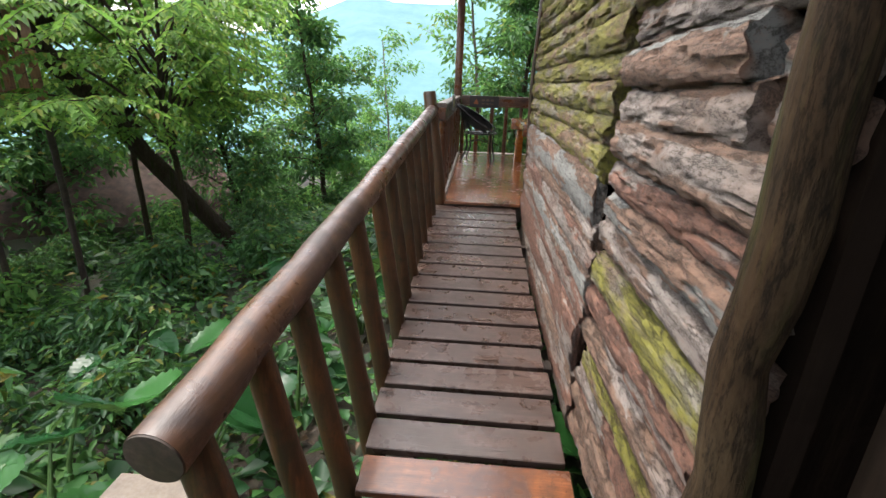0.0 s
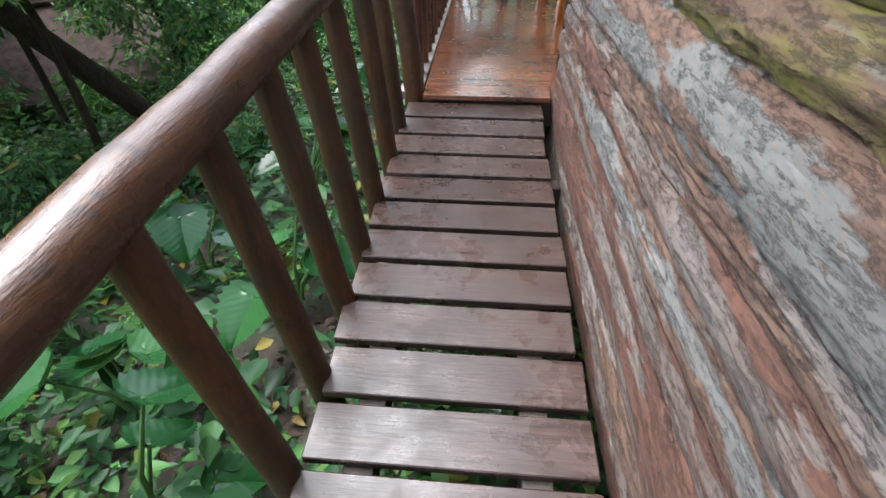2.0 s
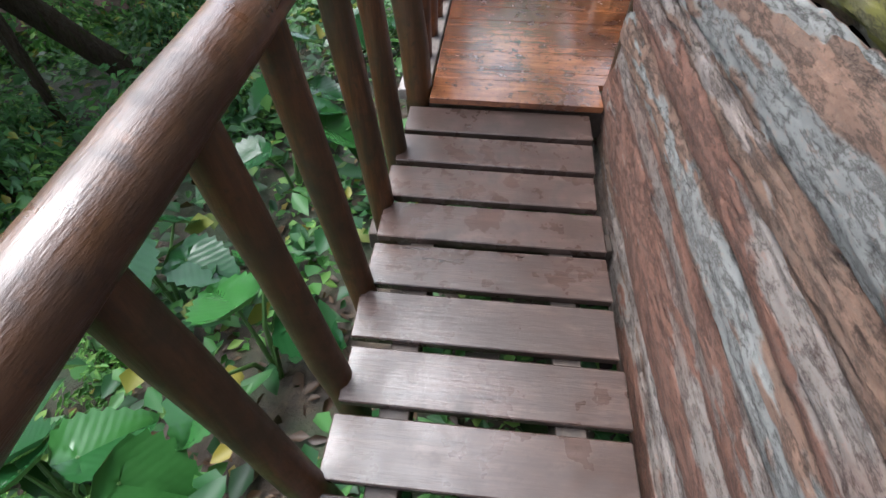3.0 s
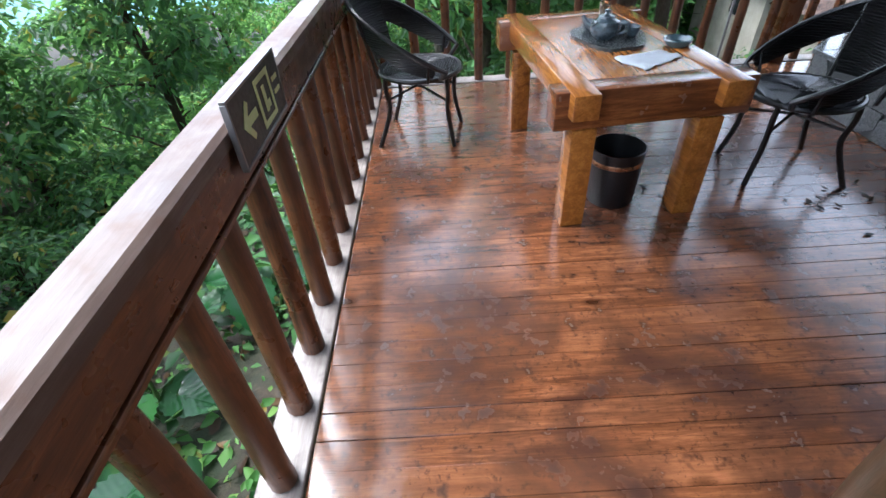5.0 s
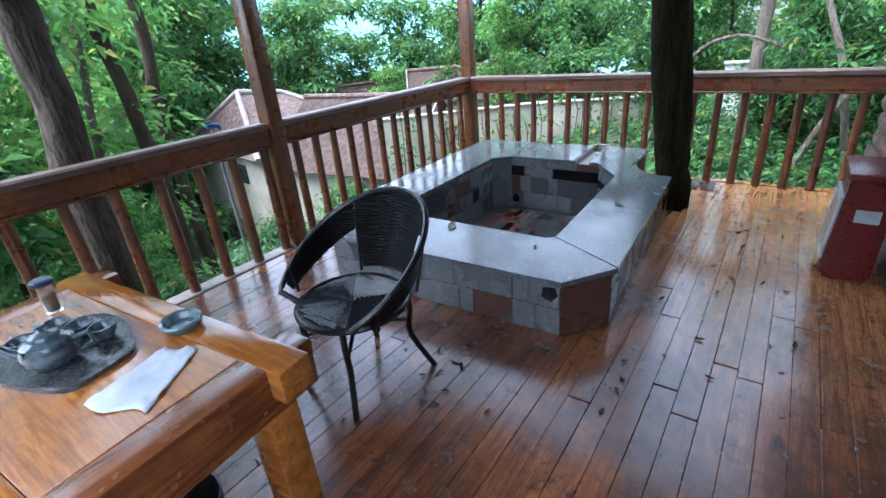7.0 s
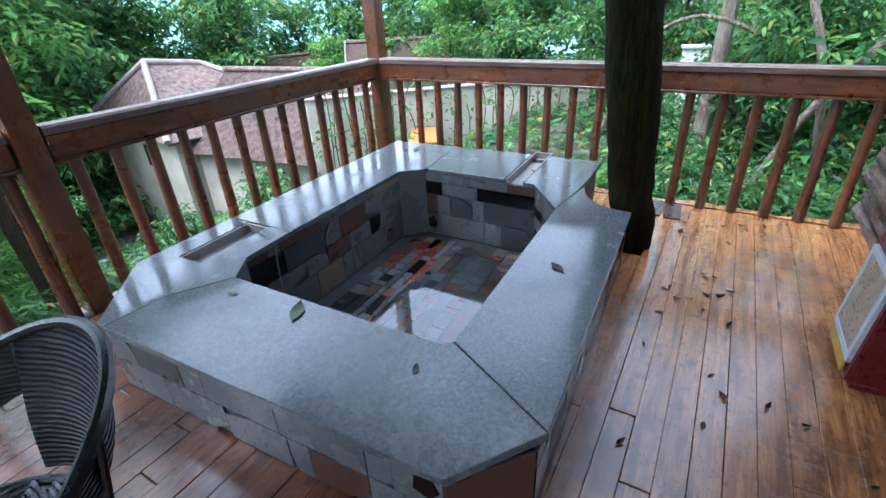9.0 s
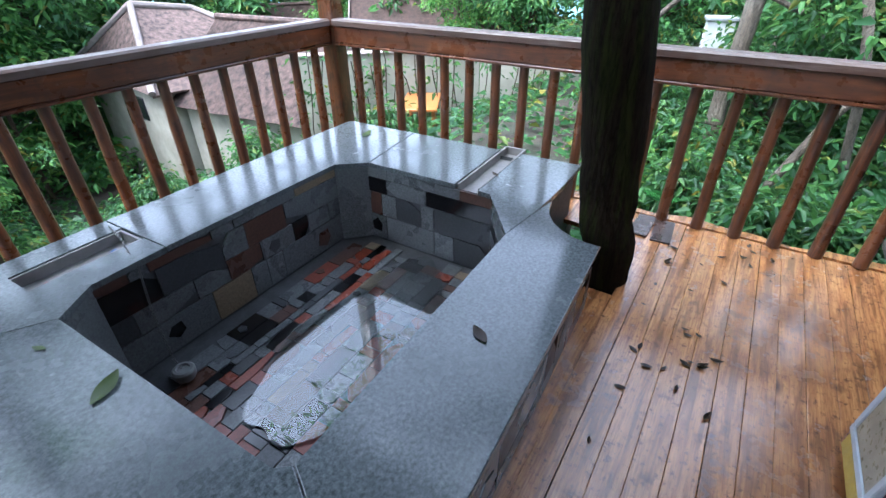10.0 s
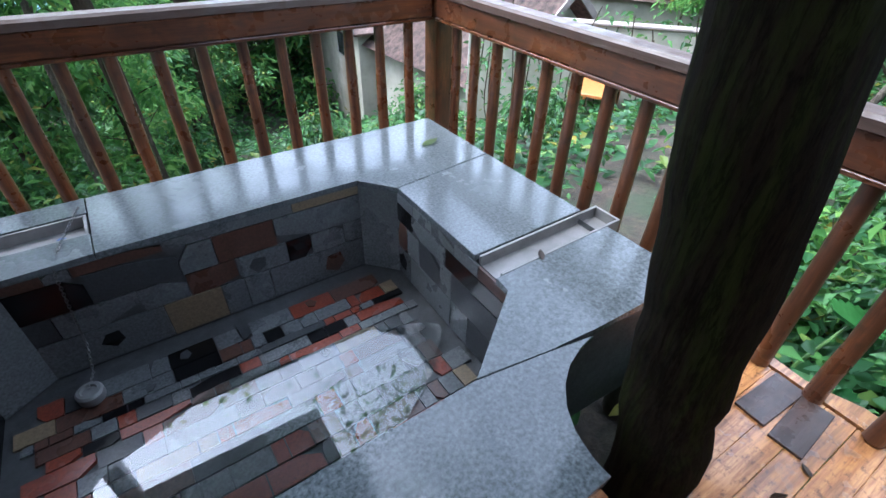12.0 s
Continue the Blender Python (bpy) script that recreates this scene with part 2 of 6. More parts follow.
def plain(name, colour, rough=0.5, metal=0.0, vary=0.25, scale=12.0, bump_d=0.001, coat=0.0):
    mt, nt, bs = material(name)
    v = coords(nt, (1, 1, 1))
    f = ntex(nt, v, scale, 6, 0.6)
    g = ntex(nt, v, scale * 6, 3, 0.6)
    col = mix(nt, ramp(nt, f, [(0.3, 0.0), (0.75, 1.0)]), tuple(c * (1 - vary) for c in colour), tuple(min(1, c * (1 + vary * 0.6)) for c in colour))
    nt.links.new(col, bs.inputs["Base Color"])
    nt.links.new(ramp(nt, g, [(0.3, rough * 0.8), (0.7, min(1.0, rough * 1.25))]), bs.inputs["Roughness"])
    bs.inputs["Metallic"].default_value = metal
    bs.inputs["Coat Weight"].default_value = coat
    bump(nt, bs, g, 0.3, bump_d)
    return mt


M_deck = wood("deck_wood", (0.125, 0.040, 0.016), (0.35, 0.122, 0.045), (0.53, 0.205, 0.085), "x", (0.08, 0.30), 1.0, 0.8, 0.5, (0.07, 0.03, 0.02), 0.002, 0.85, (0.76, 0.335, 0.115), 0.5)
M_tread = wood("weathered_tread_wood", (0.040, 0.022, 0.017), (0.10, 0.058, 0.045), (0.175, 0.115, 0.095), "x", (0.16, 0.5), 1.0, 0.95, 0.12, (0.05, 0.028, 0.02), 0.004, 0.8)
M_rail = wood("varnished_rail_wood", (0.065, 0.019, 0.008), (0.19, 0.06, 0.023), (0.30, 0.105, 0.038), "y", (0.18, 0.42), 1.0, 0.45, 0.3)
M_rail_x = wood("varnished_rail_wood_across", (0.065, 0.019, 0.008), (0.19, 0.06, 0.023), (0.30, 0.105, 0.038), "x", (0.18, 0.42), 1.0, 0.45, 0.3)
M_post = wood("varnished_post_wood", (0.065, 0.02, 0.008), (0.20, 0.066, 0.024), (0.32, 0.115, 0.042), "z", (0.2, 0.45), 1.0, 0.45, 0.25)
# cap wood, paler and greyer than the rail boards
M_cap = wood("pale_wet_cap_wood", (0.075, 0.036, 0.022), (0.15, 0.098, 0.075), (0.24, 0.19, 0.165), "y", (0.32, 0.6), 1.0, 0.5, 0.04, (0.12, 0.05, 0.025))
M_cap_x = wood("pale_wet_cap_wood_across", (0.075, 0.036, 0.022), (0.15, 0.098, 0.075), (0.24, 0.19, 0.165), "x", (0.32, 0.6), 1.0, 0.5, 0.04, (0.12, 0.05, 0.025))
M_log_rail = wood("handrail_log_wood", (0.04, 0.015, 0.008), (0.10, 0.042, 0.02), (0.19, 0.09, 0.045), "y", (0.22, 0.6), 1.0, 0.8, 0.15, (0.035, 0.016, 0.01), 0.006, 0.8)
M_stile = wood("damp_baluster_wood", (0.035, 0.015, 0.007), (0.105, 0.040, 0.014), (0.175, 0.070, 0.026), "z", (0.28, 0.55), 1.0, 0.6, 0.1, (0.03, 0.03, 0.012), 0.003, 0.5)
M_sill = wood("grey_sill_wood", (0.16, 0.12, 0.10), (0.30, 0.25, 0.22), (0.42, 0.37, 0.34), "y", (0.3, 0.6), 1.0, 0.4)
M_table = wood("honey_table_wood", (0.27, 0.078, 0.013), (0.60, 0.20, 0.03), (0.76, 0.30, 0.055), "y", (0.08, 0.25), 0.8, 0.25, 0.5, (0.16, 0.05, 0.02))
M_table_x = wood("honey_table_wood_across", (0.15, 0.045, 0.014), (0.33, 0.105, 0.03), (0.45, 0.16, 0.045), "x", (0.1, 0.3), 0.8, 0.3, 0.4, (0.16, 0.05, 0.02))
M_beam = wood("dark_beam_wood", (0.03, 0.02, 0.015), (0.07, 0.045, 0.03), (0.12, 0.08, 0.055), "y", (0.5, 0.8), 1.0, 0.5)
# near-black wood: the deep shade of porch and gaps is in its colour
M_dark_wall = wood("shade_black_wood", (0.006, 0.004, 0.003), (0.014, 0.01, 0.007), (0.025, 0.017, 0.011), "z", (0.8, 0.95), 1.0, 0.5)
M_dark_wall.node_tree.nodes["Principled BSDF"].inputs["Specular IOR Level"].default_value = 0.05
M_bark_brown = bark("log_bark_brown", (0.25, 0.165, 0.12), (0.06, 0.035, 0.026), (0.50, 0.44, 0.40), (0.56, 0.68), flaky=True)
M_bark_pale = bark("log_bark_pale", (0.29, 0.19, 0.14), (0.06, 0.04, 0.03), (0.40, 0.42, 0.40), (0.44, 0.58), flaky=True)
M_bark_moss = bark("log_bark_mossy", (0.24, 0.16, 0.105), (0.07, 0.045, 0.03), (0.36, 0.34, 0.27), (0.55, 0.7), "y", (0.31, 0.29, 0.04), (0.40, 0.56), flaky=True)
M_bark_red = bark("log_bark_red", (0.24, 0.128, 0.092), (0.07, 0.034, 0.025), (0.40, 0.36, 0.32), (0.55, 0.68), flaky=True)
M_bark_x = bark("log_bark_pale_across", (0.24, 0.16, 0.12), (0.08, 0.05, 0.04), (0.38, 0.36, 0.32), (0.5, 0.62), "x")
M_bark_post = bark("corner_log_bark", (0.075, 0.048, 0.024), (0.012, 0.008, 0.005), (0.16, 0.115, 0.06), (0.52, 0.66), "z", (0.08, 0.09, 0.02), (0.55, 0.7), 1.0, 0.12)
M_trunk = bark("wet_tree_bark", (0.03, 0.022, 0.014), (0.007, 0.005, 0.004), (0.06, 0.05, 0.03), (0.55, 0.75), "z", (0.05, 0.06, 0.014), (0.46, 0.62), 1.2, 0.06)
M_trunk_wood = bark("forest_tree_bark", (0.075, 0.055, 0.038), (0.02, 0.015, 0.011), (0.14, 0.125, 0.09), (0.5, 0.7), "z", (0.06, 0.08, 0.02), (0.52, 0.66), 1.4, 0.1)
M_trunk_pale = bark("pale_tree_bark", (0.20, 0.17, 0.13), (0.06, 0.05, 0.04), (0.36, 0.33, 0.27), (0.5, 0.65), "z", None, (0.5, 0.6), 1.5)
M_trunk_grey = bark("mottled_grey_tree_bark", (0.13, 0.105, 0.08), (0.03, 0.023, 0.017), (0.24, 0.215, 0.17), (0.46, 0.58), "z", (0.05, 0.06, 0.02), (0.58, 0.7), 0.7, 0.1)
M_leaf = leaf_mat("tree_leaves", (0.022, 0.08, 0.028), (0.058, 0.20, 0.062), (0.155, 0.39, 0.095), 0.5, 0.52)
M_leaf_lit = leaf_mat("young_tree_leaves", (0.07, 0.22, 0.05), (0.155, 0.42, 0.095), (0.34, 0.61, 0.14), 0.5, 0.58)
M_leaf_sap = leaf_mat("sapling_leaves", (0.10, 0.27, 0.04), (0.26, 0.55, 0.075), (0.52, 0.76, 0.12), 0.5, 0.62)
M_leaf_dark = leaf_mat("undergrowth_leaves", (0.016, 0.06, 0.022), (0.038, 0.14, 0.045), (0.11, 0.29, 0.07), 0.45, 0.45)
M_taro = leaf_mat("elephant_ear_leaves", (0.012, 0.062, 0.018), (0.02, 0.09, 0.024), (0.045, 0.16, 0.035), 0.22, 0.15)
# ribs that fan out from the midrib of the elephant-ear leaves
nt = M_taro.node_tree
oc = node(nt, "ShaderNodeTexCoord")
sx = node(nt, "ShaderNodeSeparateXYZ", Vector=oc.outputs["Object"])


def calc(op, a, b=0.0):
    nd = nt.nodes.new("ShaderNodeMath")
    nd.operation = op
    for sock, val in zip(nd.inputs, (a, b)):
        if isinstance(val, bpy.types.NodeSocket):
            nt.links.new(val, sock)
        else:
            sock.default_value = val
    return nd.outputs[0]


across = calc("ABSOLUTE", sx.outputs["Y"])
ribs = calc("SINE", calc("MULTIPLY", calc("SUBTRACT", sx.outputs["X"], calc("MULTIPLY", across, 0.75)), 150.0))
bump(nt, nt.nodes["Principled BSDF"], ribs, 0.13, 0.0025)



# ---- the ground ----
def ground_z(x, y):
    z = -1.12 - 0.21 * min(max(-x - 0.6, 0), 14) - 0.34 * min(max(y - 4.3, 0), 13)
    z += 0.03 * min(max(x - 7.0, 0), 12) * max(0.0, min(1.0, (7.0 - y) / 5.0))
    z += 0.25 * min(max(-y - 9, 0), 10) + 0.16 * max(0.0, min(1.0, (x + 0.8) / 0.8, (7.2 - x) / 0.8, (4.8 - y) / 0.8))
    z -= 0.35 * min(max(math.hypot(x, y) - 27, 0), 120) * (1.0 if y > 8 or x < -8 else 0.0)
    z += 0.16 * noise.noise(Vector((x * 0.45, y * 0.45, 0))) + 0.05 * noise.noise(Vector((x * 1.9, y * 1.9, 3)))
    return z


def soil():
    mt, nt, bs = material("leafy_forest_soil")
    v = coords(nt, (1, 1, 1), False)
    a, b = ntex(nt, v, 1.2, 6, 0.6), ntex(nt, v, 14, 6, 0.7)
    col = ramp(nt, b, [(0.3, (0.018, 0.012, 0.008)), (0.5, (0.05, 0.034, 0.022)), (0.7, (0.11, 0.075, 0.045))])
    col = mix(nt, ramp(nt, a, [(0.48, 0.0), (0.62, 0.75)]), col, (0.02, 0.045, 0.012))
    nt.links.new(col, bs.inputs["Base Color"])
    bs.inputs["Roughness"].default_value = 0.9
    bump(nt, bs, b, 0.8, 0.03)
    return mt


bm = bmesh.new()
cut = [-400, -160, -70, -40] + [-26 + 0.75 * i for i in range(74)] + [32, 45, 75, 160, 400]
vs = [[bm.verts.new((x, y, ground_z(x, y))) for y in cut] for x in cut]
for a, b in zip(vs, vs[1:]):
    for k in range(len(cut) - 1):
        bm.faces.new((a[k], b[k], b[k + 1], a[k + 1]))
tagged(part("ground", bm, soil()), "dark damp forest soil sloping away below the deck", "ground", kind="structure")

# ---- walkway: planks on two stringers, rising gently to the deck ----
W_SLOPE, W_Z = 0.075, -0.05


def walk_z(y):
    return W_Z + W_SLOPE * y


walkway = thing("walkway", Matrix(), "sloping plank walkway of weathered brown boards with open gaps", "walkway", kind="structure")
for x in (0.17, 0.68):
    bm = bmesh.new()
    box(bm, (x, -2.95, walk_z(-2.95) - 0.095), (0.09, 5.9, 0.12), 0.004)
    for v in bm.verts:
        v.co.z += W_SLOPE * (v.co.y + 2.95)
    part("stringer", bm, M_beam, walkway)
for y in (-0.6, -2.4, -4.2, -5.6):
    bm = bmesh.new()
    box(bm, (0.42, y, walk_z(y) - 0.21), (1.0, 0.1, 0.1), 0.005)
    part("cross_beam", bm, M_beam, walkway)
    for x in (0.12, 0.72):
        bm = bmesh.new()
        g = ground_z(x, y) - 0.15
        tube(bm, [(x, y, g), (x, y, walk_z(y) - 0.26)], 0.06, 10, True, 0.1, y)
        part("stilt", bm, M_beam, walkway)

# ---- deck structure ----
DX0, DX1, DY1 = 0.10, 6.17, 3.93
floor = thing("floor", Matrix(), "wet varnished orange-brown timber deck boards, stained and glossy", "floor", kind="structure")
for y in (0.12, 1.4, 2.7, 3.85):
    bm = bmesh.new()
    if y in (1.4, 2.7):
        box(bm, (1.65, y, -0.13), (3.2, 0.1, 0.16), 0.004)
        part("joist", bm, M_beam, floor)
        bm = bmesh.new()
        box(bm, (6.15, y, -0.13), (0.28, 0.1, 0.16), 0.004)
    else:
        box(bm, (3.17, y, -0.13), (6.3, 0.1, 0.16), 0.004)
    part("joist", bm, M_beam, floor)
for x, y in ((0.1, 0.15), (0.1, 2.0), (0.1, 3.85), (2.2, 3.85), (4.2, 3.85), (6.2, 3.85), (6.2, 2.0), (6.2, 0.3), (2.6, 1.4)):
    bm = bmesh.new()
    tube(bm, [(x, y, ground_z(x, y) - 0.2), (x, y, -0.21)], 0.09, 10, True, 0.1, x + y)
    part("stilt", bm, M_beam, floor)
# sills outside the deck edge, on which the balusters stand
bm = bmesh.new()
box(bm, (0.015, 2.05, -0.035), (0.15, 3.95, 0.06), 0.006)
part("edge_sill", bm, M_sill, floor, "pale grey weathered edge board under the balusters")
bm = bmesh.new()
box(bm, (3.1, 4.0, -0.03), (6.4, 0.13, 0.06), 0.006)
part("edge_sill", bm, M_sill, floor)
bm = bmesh.new()
n = 40
pts = [(6.07, 0.2 + 3.7 * i / n) for i in range(n + 1)]
out = [(6.24 + 0.025 * math.sin(7 * y) + 0.015 * math.sin(17 * y), y) for _, y in pts]
prism(bm, [(6.175, y) for _, y in pts] + out[::-1], -0.05, 0.008)
part("edge_board", bm, M_deck, floor, "wavy-edged orange edge board")


# ---- railings ----
def baluster_mesh(h, r, seed):
    bm = bmesh.new()
    k = 6
    tube(bm, [(0.004 * noise.noise(Vector((i * 0.7, seed, 0))), 0.004 * noise.noise(Vector((i * 0.7, seed, 5))), h * i / k) for i in range(k + 1)],
         [r * (1.08 - 0.12 * i / k) for i in range(k + 1)], 10, True, 0.08, seed)
    return bm


def railing(name, a, b, z, rail_mat, label, step=0.155, r=0.026, z0=0.0, start=0.12):
    """A capped rail from a to b with round balusters under it."""
    a, b = Vector((*a, 0)), Vector((*b, 0))
    d = b - a
    ang = math.atan2(d.y, d.x)
    top = thing(name, Matrix.Translation(a) @ Matrix.Rotation(ang, 4, "Z"), label, "railing", "deck railings")
    L = d.length
    bm = bmesh.new()
    k = 24
    prof = [(-0.058, -0.045), (0.058, -0.045), (0.058, -0.012), (0.044, 0.0), (-0.044, 0.0), (-0.058, -0.012)]
    rows = []
    for i in range(k + 1):
        x = L * i / k
        s = 1 + 0.03 * noise.noise(Vector((x * 2, a.x, 1)))
        rows.append([bm.verts.new((x, u * s, z + w + 0.003 * noise.noise(Vector((x, a.y, 2))))) for u, w in prof])
    for p, q in zip(rows, rows[1:]):
        for j in range(6):
            bm.faces.new((p[j], p[(j + 1) % 6], q[(j + 1) % 6], q[j]))
    bm.faces.new(rows[0][::-1])
    bm.faces.new(rows[-1])
    bmesh.ops.recalc_face_normals(bm, faces=bm.faces[:])
    part("cap_rail", bm, M_cap if rail_mat is M_rail else M_cap_x, top, "pale greyish wet cap rail")
    bm = bmesh.new()
    box(bm, (L / 2, 0, z - 0.105), (L, 0.098, 0.119), 0.006)
    part("rail_board", bm, rail_mat, top)
    bm = bmesh.new()
    box(bm, (L / 2, 0, z - 0.1745), (L, 0.112, 0.018), 0.004)
    part("lower_strip", bm, rail_mat, top)
    n = int((L - start) / step)
    meshes = []
    for v in range(4):
        ob = part("baluster", baluster_mesh(z - 0.185 - z0, r, v * 3.1 + a.x), M_post, top)
        meshes.append(ob)
    for i in range(n + 1):
        x = start + i * step
        if x > L - 0.05:
            break
        ob = meshes[i] if i < 4 else meshes[i % 4].copy()
        if i >= 4:
            scene.collection.objects.link(ob)
        ob.matrix_basis = Matrix.Translation((x, 0.006 * noise.noise(Vector((i * 1.3, 0, 0))), z0)) @ Matrix.Rotation(i * 1.7, 4, "Z")
    return top


RZ = 1.0
railing("deck_railing", (0.02, 0.16), (0.02, 3.93), 0.985, M_rail, "varnished timber railing with round balusters and a pale cap", 0.258, 0.041, -0.003, 0.268)
railing("deck_railing", (0.09, 3.99), (3.30, 3.99), RZ, M_rail_x, "varnished timber railing with round balusters at the deck back", 0.26, 0.035, 0.0, 0.04)
railing("deck_railing", (3.45, 3.99), (6.10, 3.99), RZ, M_rail_x, "varnished timber railing with round balusters behind the stone tub", 0.2, 0.032, 0.0, 0.1)
railing("deck_railing", (6.16, 3.92), (6.16, 0.22), RZ, M_rail, "varnished timber railing with round balusters beside the tree", 0.2, 0.032, 0.008, 0.17)


def square_post(x, y, w, z0, z1, label):
    bm = bmesh.new()
    box(bm, (0, 0, (z0 + z1) / 2), (w, w, z1 - z0), 0.012, None, 2)
    p = put(tagged(part("roof_post", bm, M_post), label, "post", "deck posts"), Matrix.Translation((x, y, 0)) @ Matrix.Rotation(0.05, 4, "Z"))
    return p


square_post(0.02, 3.99, 0.13, -0.06, 2.82, "square varnished corner post rising above the railing")
square_post(3.375, 3.99, 0.125, -0.06, 2.82, "square varnished post between two railings")
square_post(6.18, 3.99, 0.135, -0.06, 2.82, "square varnished corner post behind the stone tub")

# round post where the walkway meets the deck
bm = bmesh.new()
tube(bm, [(0.07, -0.02, -0.3), (0.04, -0.01, 0.2), (-0.03, 0.01, 0.7), (-0.085, 0.03, 1.07), (-0.088, 0.03, 1.095)], [0.07, 0.068, 0.066, 0.066, 0.058], 16, True, 0.07, 2.0)
put(tagged(part("round_post", bm, M_stile), "thick round brown post with a worn pale top", "post"), Matrix.Translation((-0.02, 0.13, 0)))

# log handrail along the walkway
hand_rail = thing("log_handrail", Matrix(), "round varnished log handrail on round wooden balusters, glossy and wet", "handrail")
k = 48
y0, y1 = -4.15, 0.07


def rail_at(y):
    return Vector((-0.072 + 0.032 * y, y, 0.896 + 0.110 * y))


bm = bmesh.new()
pts = [rail_at(y0 + (y1 - y0) * i / k) + Vector((0.008 * noise.noise(Vector((i * 0.3, 1, 0))), 0, 0.006 * noise.noise(Vector((i * 0.3, 7, 0))))) for i in range(k + 1)]
tube(bm, pts, [0.058 + 0.009 * (1 - i / k) + 0.003 * noise.noise(Vector((i * 0.4, 3, 0))) for i in range(k + 1)], 24, True, 0.06, 1.0, 7.0)
part("rail_log", bm, M_log_rail, hand_rail)
d0 = (pts[0] - pts[1]).normalized()
bm = lathe(bmesh.new(), [(0.066, -0.004), (0.064, 0.004), (0.04, 0.006), (0, 0.0065)], 24, Matrix.Translation(pts[0]) @ d0.to_track_quat("Z", "Y").to_matrix().to_4x4())
part("end_grain", bm, M_beam, hand_rail, "dark sawn end of the log")
for i, y in enumerate((-4.05, -3.74, -3.45, -3.10, -2.74, -2.29, -1.97, -1.64, -1.34, -1.01, -0.62, -0.3)):
    bm = bmesh.new()
    a, b = Vector((0.012, y, walk_z(y) - 0.28)), rail_at(y) + Vector((0, 0, -0.025))
    tube(bm, [a.lerp(b, j / 6) + Vector((0.008 * noise.noise(Vector((j, y, 0))), 0, 0)) for j in range(7)], [0.05, 0.049, 0.048, 0.047, 0.046, 0.045, 0.043], 14, True, 0.12, y)
    part("baluster", bm, M_stile, hand_rail)

# ---- the roof that the posts carry: dark boards, ending at the tree ----
bm = bmesh.new()
box(bm, (2.37, 2.25, 2.86), (5.24, 4.6, 0.08), 0.01)
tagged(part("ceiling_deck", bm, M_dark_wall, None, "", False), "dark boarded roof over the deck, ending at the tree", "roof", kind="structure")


# ---- the log house beside the walkway ----
def log_mesh(length, r, seed, squash=0.8, ragged=0.05, seg=14, axis="y", far_ragged=None, step=0.07, knots=()):
    """A log along y from 0 to length, with broken ends, flaking bark, long cracks and knots.
    The 'flake' value of a point is 1 where bark is left and 0 where it has come away."""
    bm = bmesh.new()
    lay = bm.verts.layers.float.new("flake")
    k = max(5, int(length / step))
    fine = step < 0.05
    rings = []
    for i in range(k + 1):
        y = length * i / k
        ring = []
        cx, cz = 0.018 * noise.noise(Vector((y * 1.3, seed, 0))), 0.014 * noise.noise(Vector((y * 1.1, seed, 9)))
        for j in range(seg):
            a = 2 * math.pi * j / seg
            c, sn = math.cos(a), math.sin(a)
            rr = r * (1 + 0.10 * noise.noise(Vector((c * 1.5, y * 2.5, sn * 1.5 + seed))) + 0.06 * noise.noise(Vector((c * 5, y * 5, sn * 5 + seed))))
            flake = 0.5
            if fine and c < 0.35:
                u, w = rr * c * squash, rr * sn
                run = y + 0.10 * noise.noise(Vector((u * 9, y * 1.5, w * 9 + seed)))
                f = noise.noise(Vector((u * 10, run * 1.25, w * 10 + seed * 3.1))) + 0.5 * noise.noise(Vector((u * 34, run * 4.5, w * 34 - seed))) + 0.25 * noise.noise(Vector((u * 80, run * 16, w * 80)))
                flake = min(1.0, max(0.0, 0.5 + f * 8.0))
                crack = abs(noise.noise(Vector((u * 24, run * 1.8, w * 24 + seed * 1.7))))
                rr += 0.010 * (flake - 0.5) - 0.016 * max(0.0, 1 - crack / 0.09)
                rr += 0.006 * noise.noise(Vector((u * 60, run * 9, w * 60))) + 0.004 * noise.noise(Vector((u * 110, run * 30, w * 110)))
                for ky, ka, ks in knots:
                    d2 = ((y - ky) / ks) ** 2 + ((a - ka) * r / ks) ** 2
                    if d2 < 6:
                        rr += ks * (0.55 * math.exp(-d2) - 0.75 * math.exp(-d2 * 5))
            yy = y
            if i in (0, k):
                yy += (ragged if i == 0 or far_ragged is None else far_ragged) * noise.noise(Vector((c * 2 + seed, sn * 2, i)))
            x, z = cx + rr * squash * c, cz + rr * sn
            v = bm.verts.new((x, yy, z) if axis == "y" else (yy, x, z))
            v[lay] = flake
            ring.append(v)
        rings.append(ring)
    for p, q in zip(rings, rings[1:]):
        for j in range(seg):
            bm.faces.new((p[j], p[(j + 1) % seg], q[(j + 1) % seg], q[j]))
    bm.faces.new(rings[0][::-1])
    bm.faces.new(rings[-1])
    bmesh.ops.recalc_face_normals(bm, faces=bm.faces[:])
    return bm


HZ = 2.75
wall_west = thing("wall_west", Matrix(), "old log wall with mossy yellow, grey and reddish bark", "log wall", kind="structure")
# near-black sheet added so that the gaps between logs stay dark
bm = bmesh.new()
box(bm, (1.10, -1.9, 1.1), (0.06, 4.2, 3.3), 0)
part("backing", bm, M_dark_wall, wall_west, "near-black backing sheet added behind the logs to darken the gaps", False)
rng = random.Random(5)
# near stretch, from the corner log to the gap: slender logs
z, i = -0.42, 0
near_mats = [M_bark_pale, M_bark_brown, M_bark_red, M_bark_moss, M_bark_brown, M_bark_red, M_bark_moss, M_bark_brown, M_bark_pale, M_bark_red, M_bark_brown, M_bark_brown, M_bark_pale, M_bark_brown, M_bark_moss]
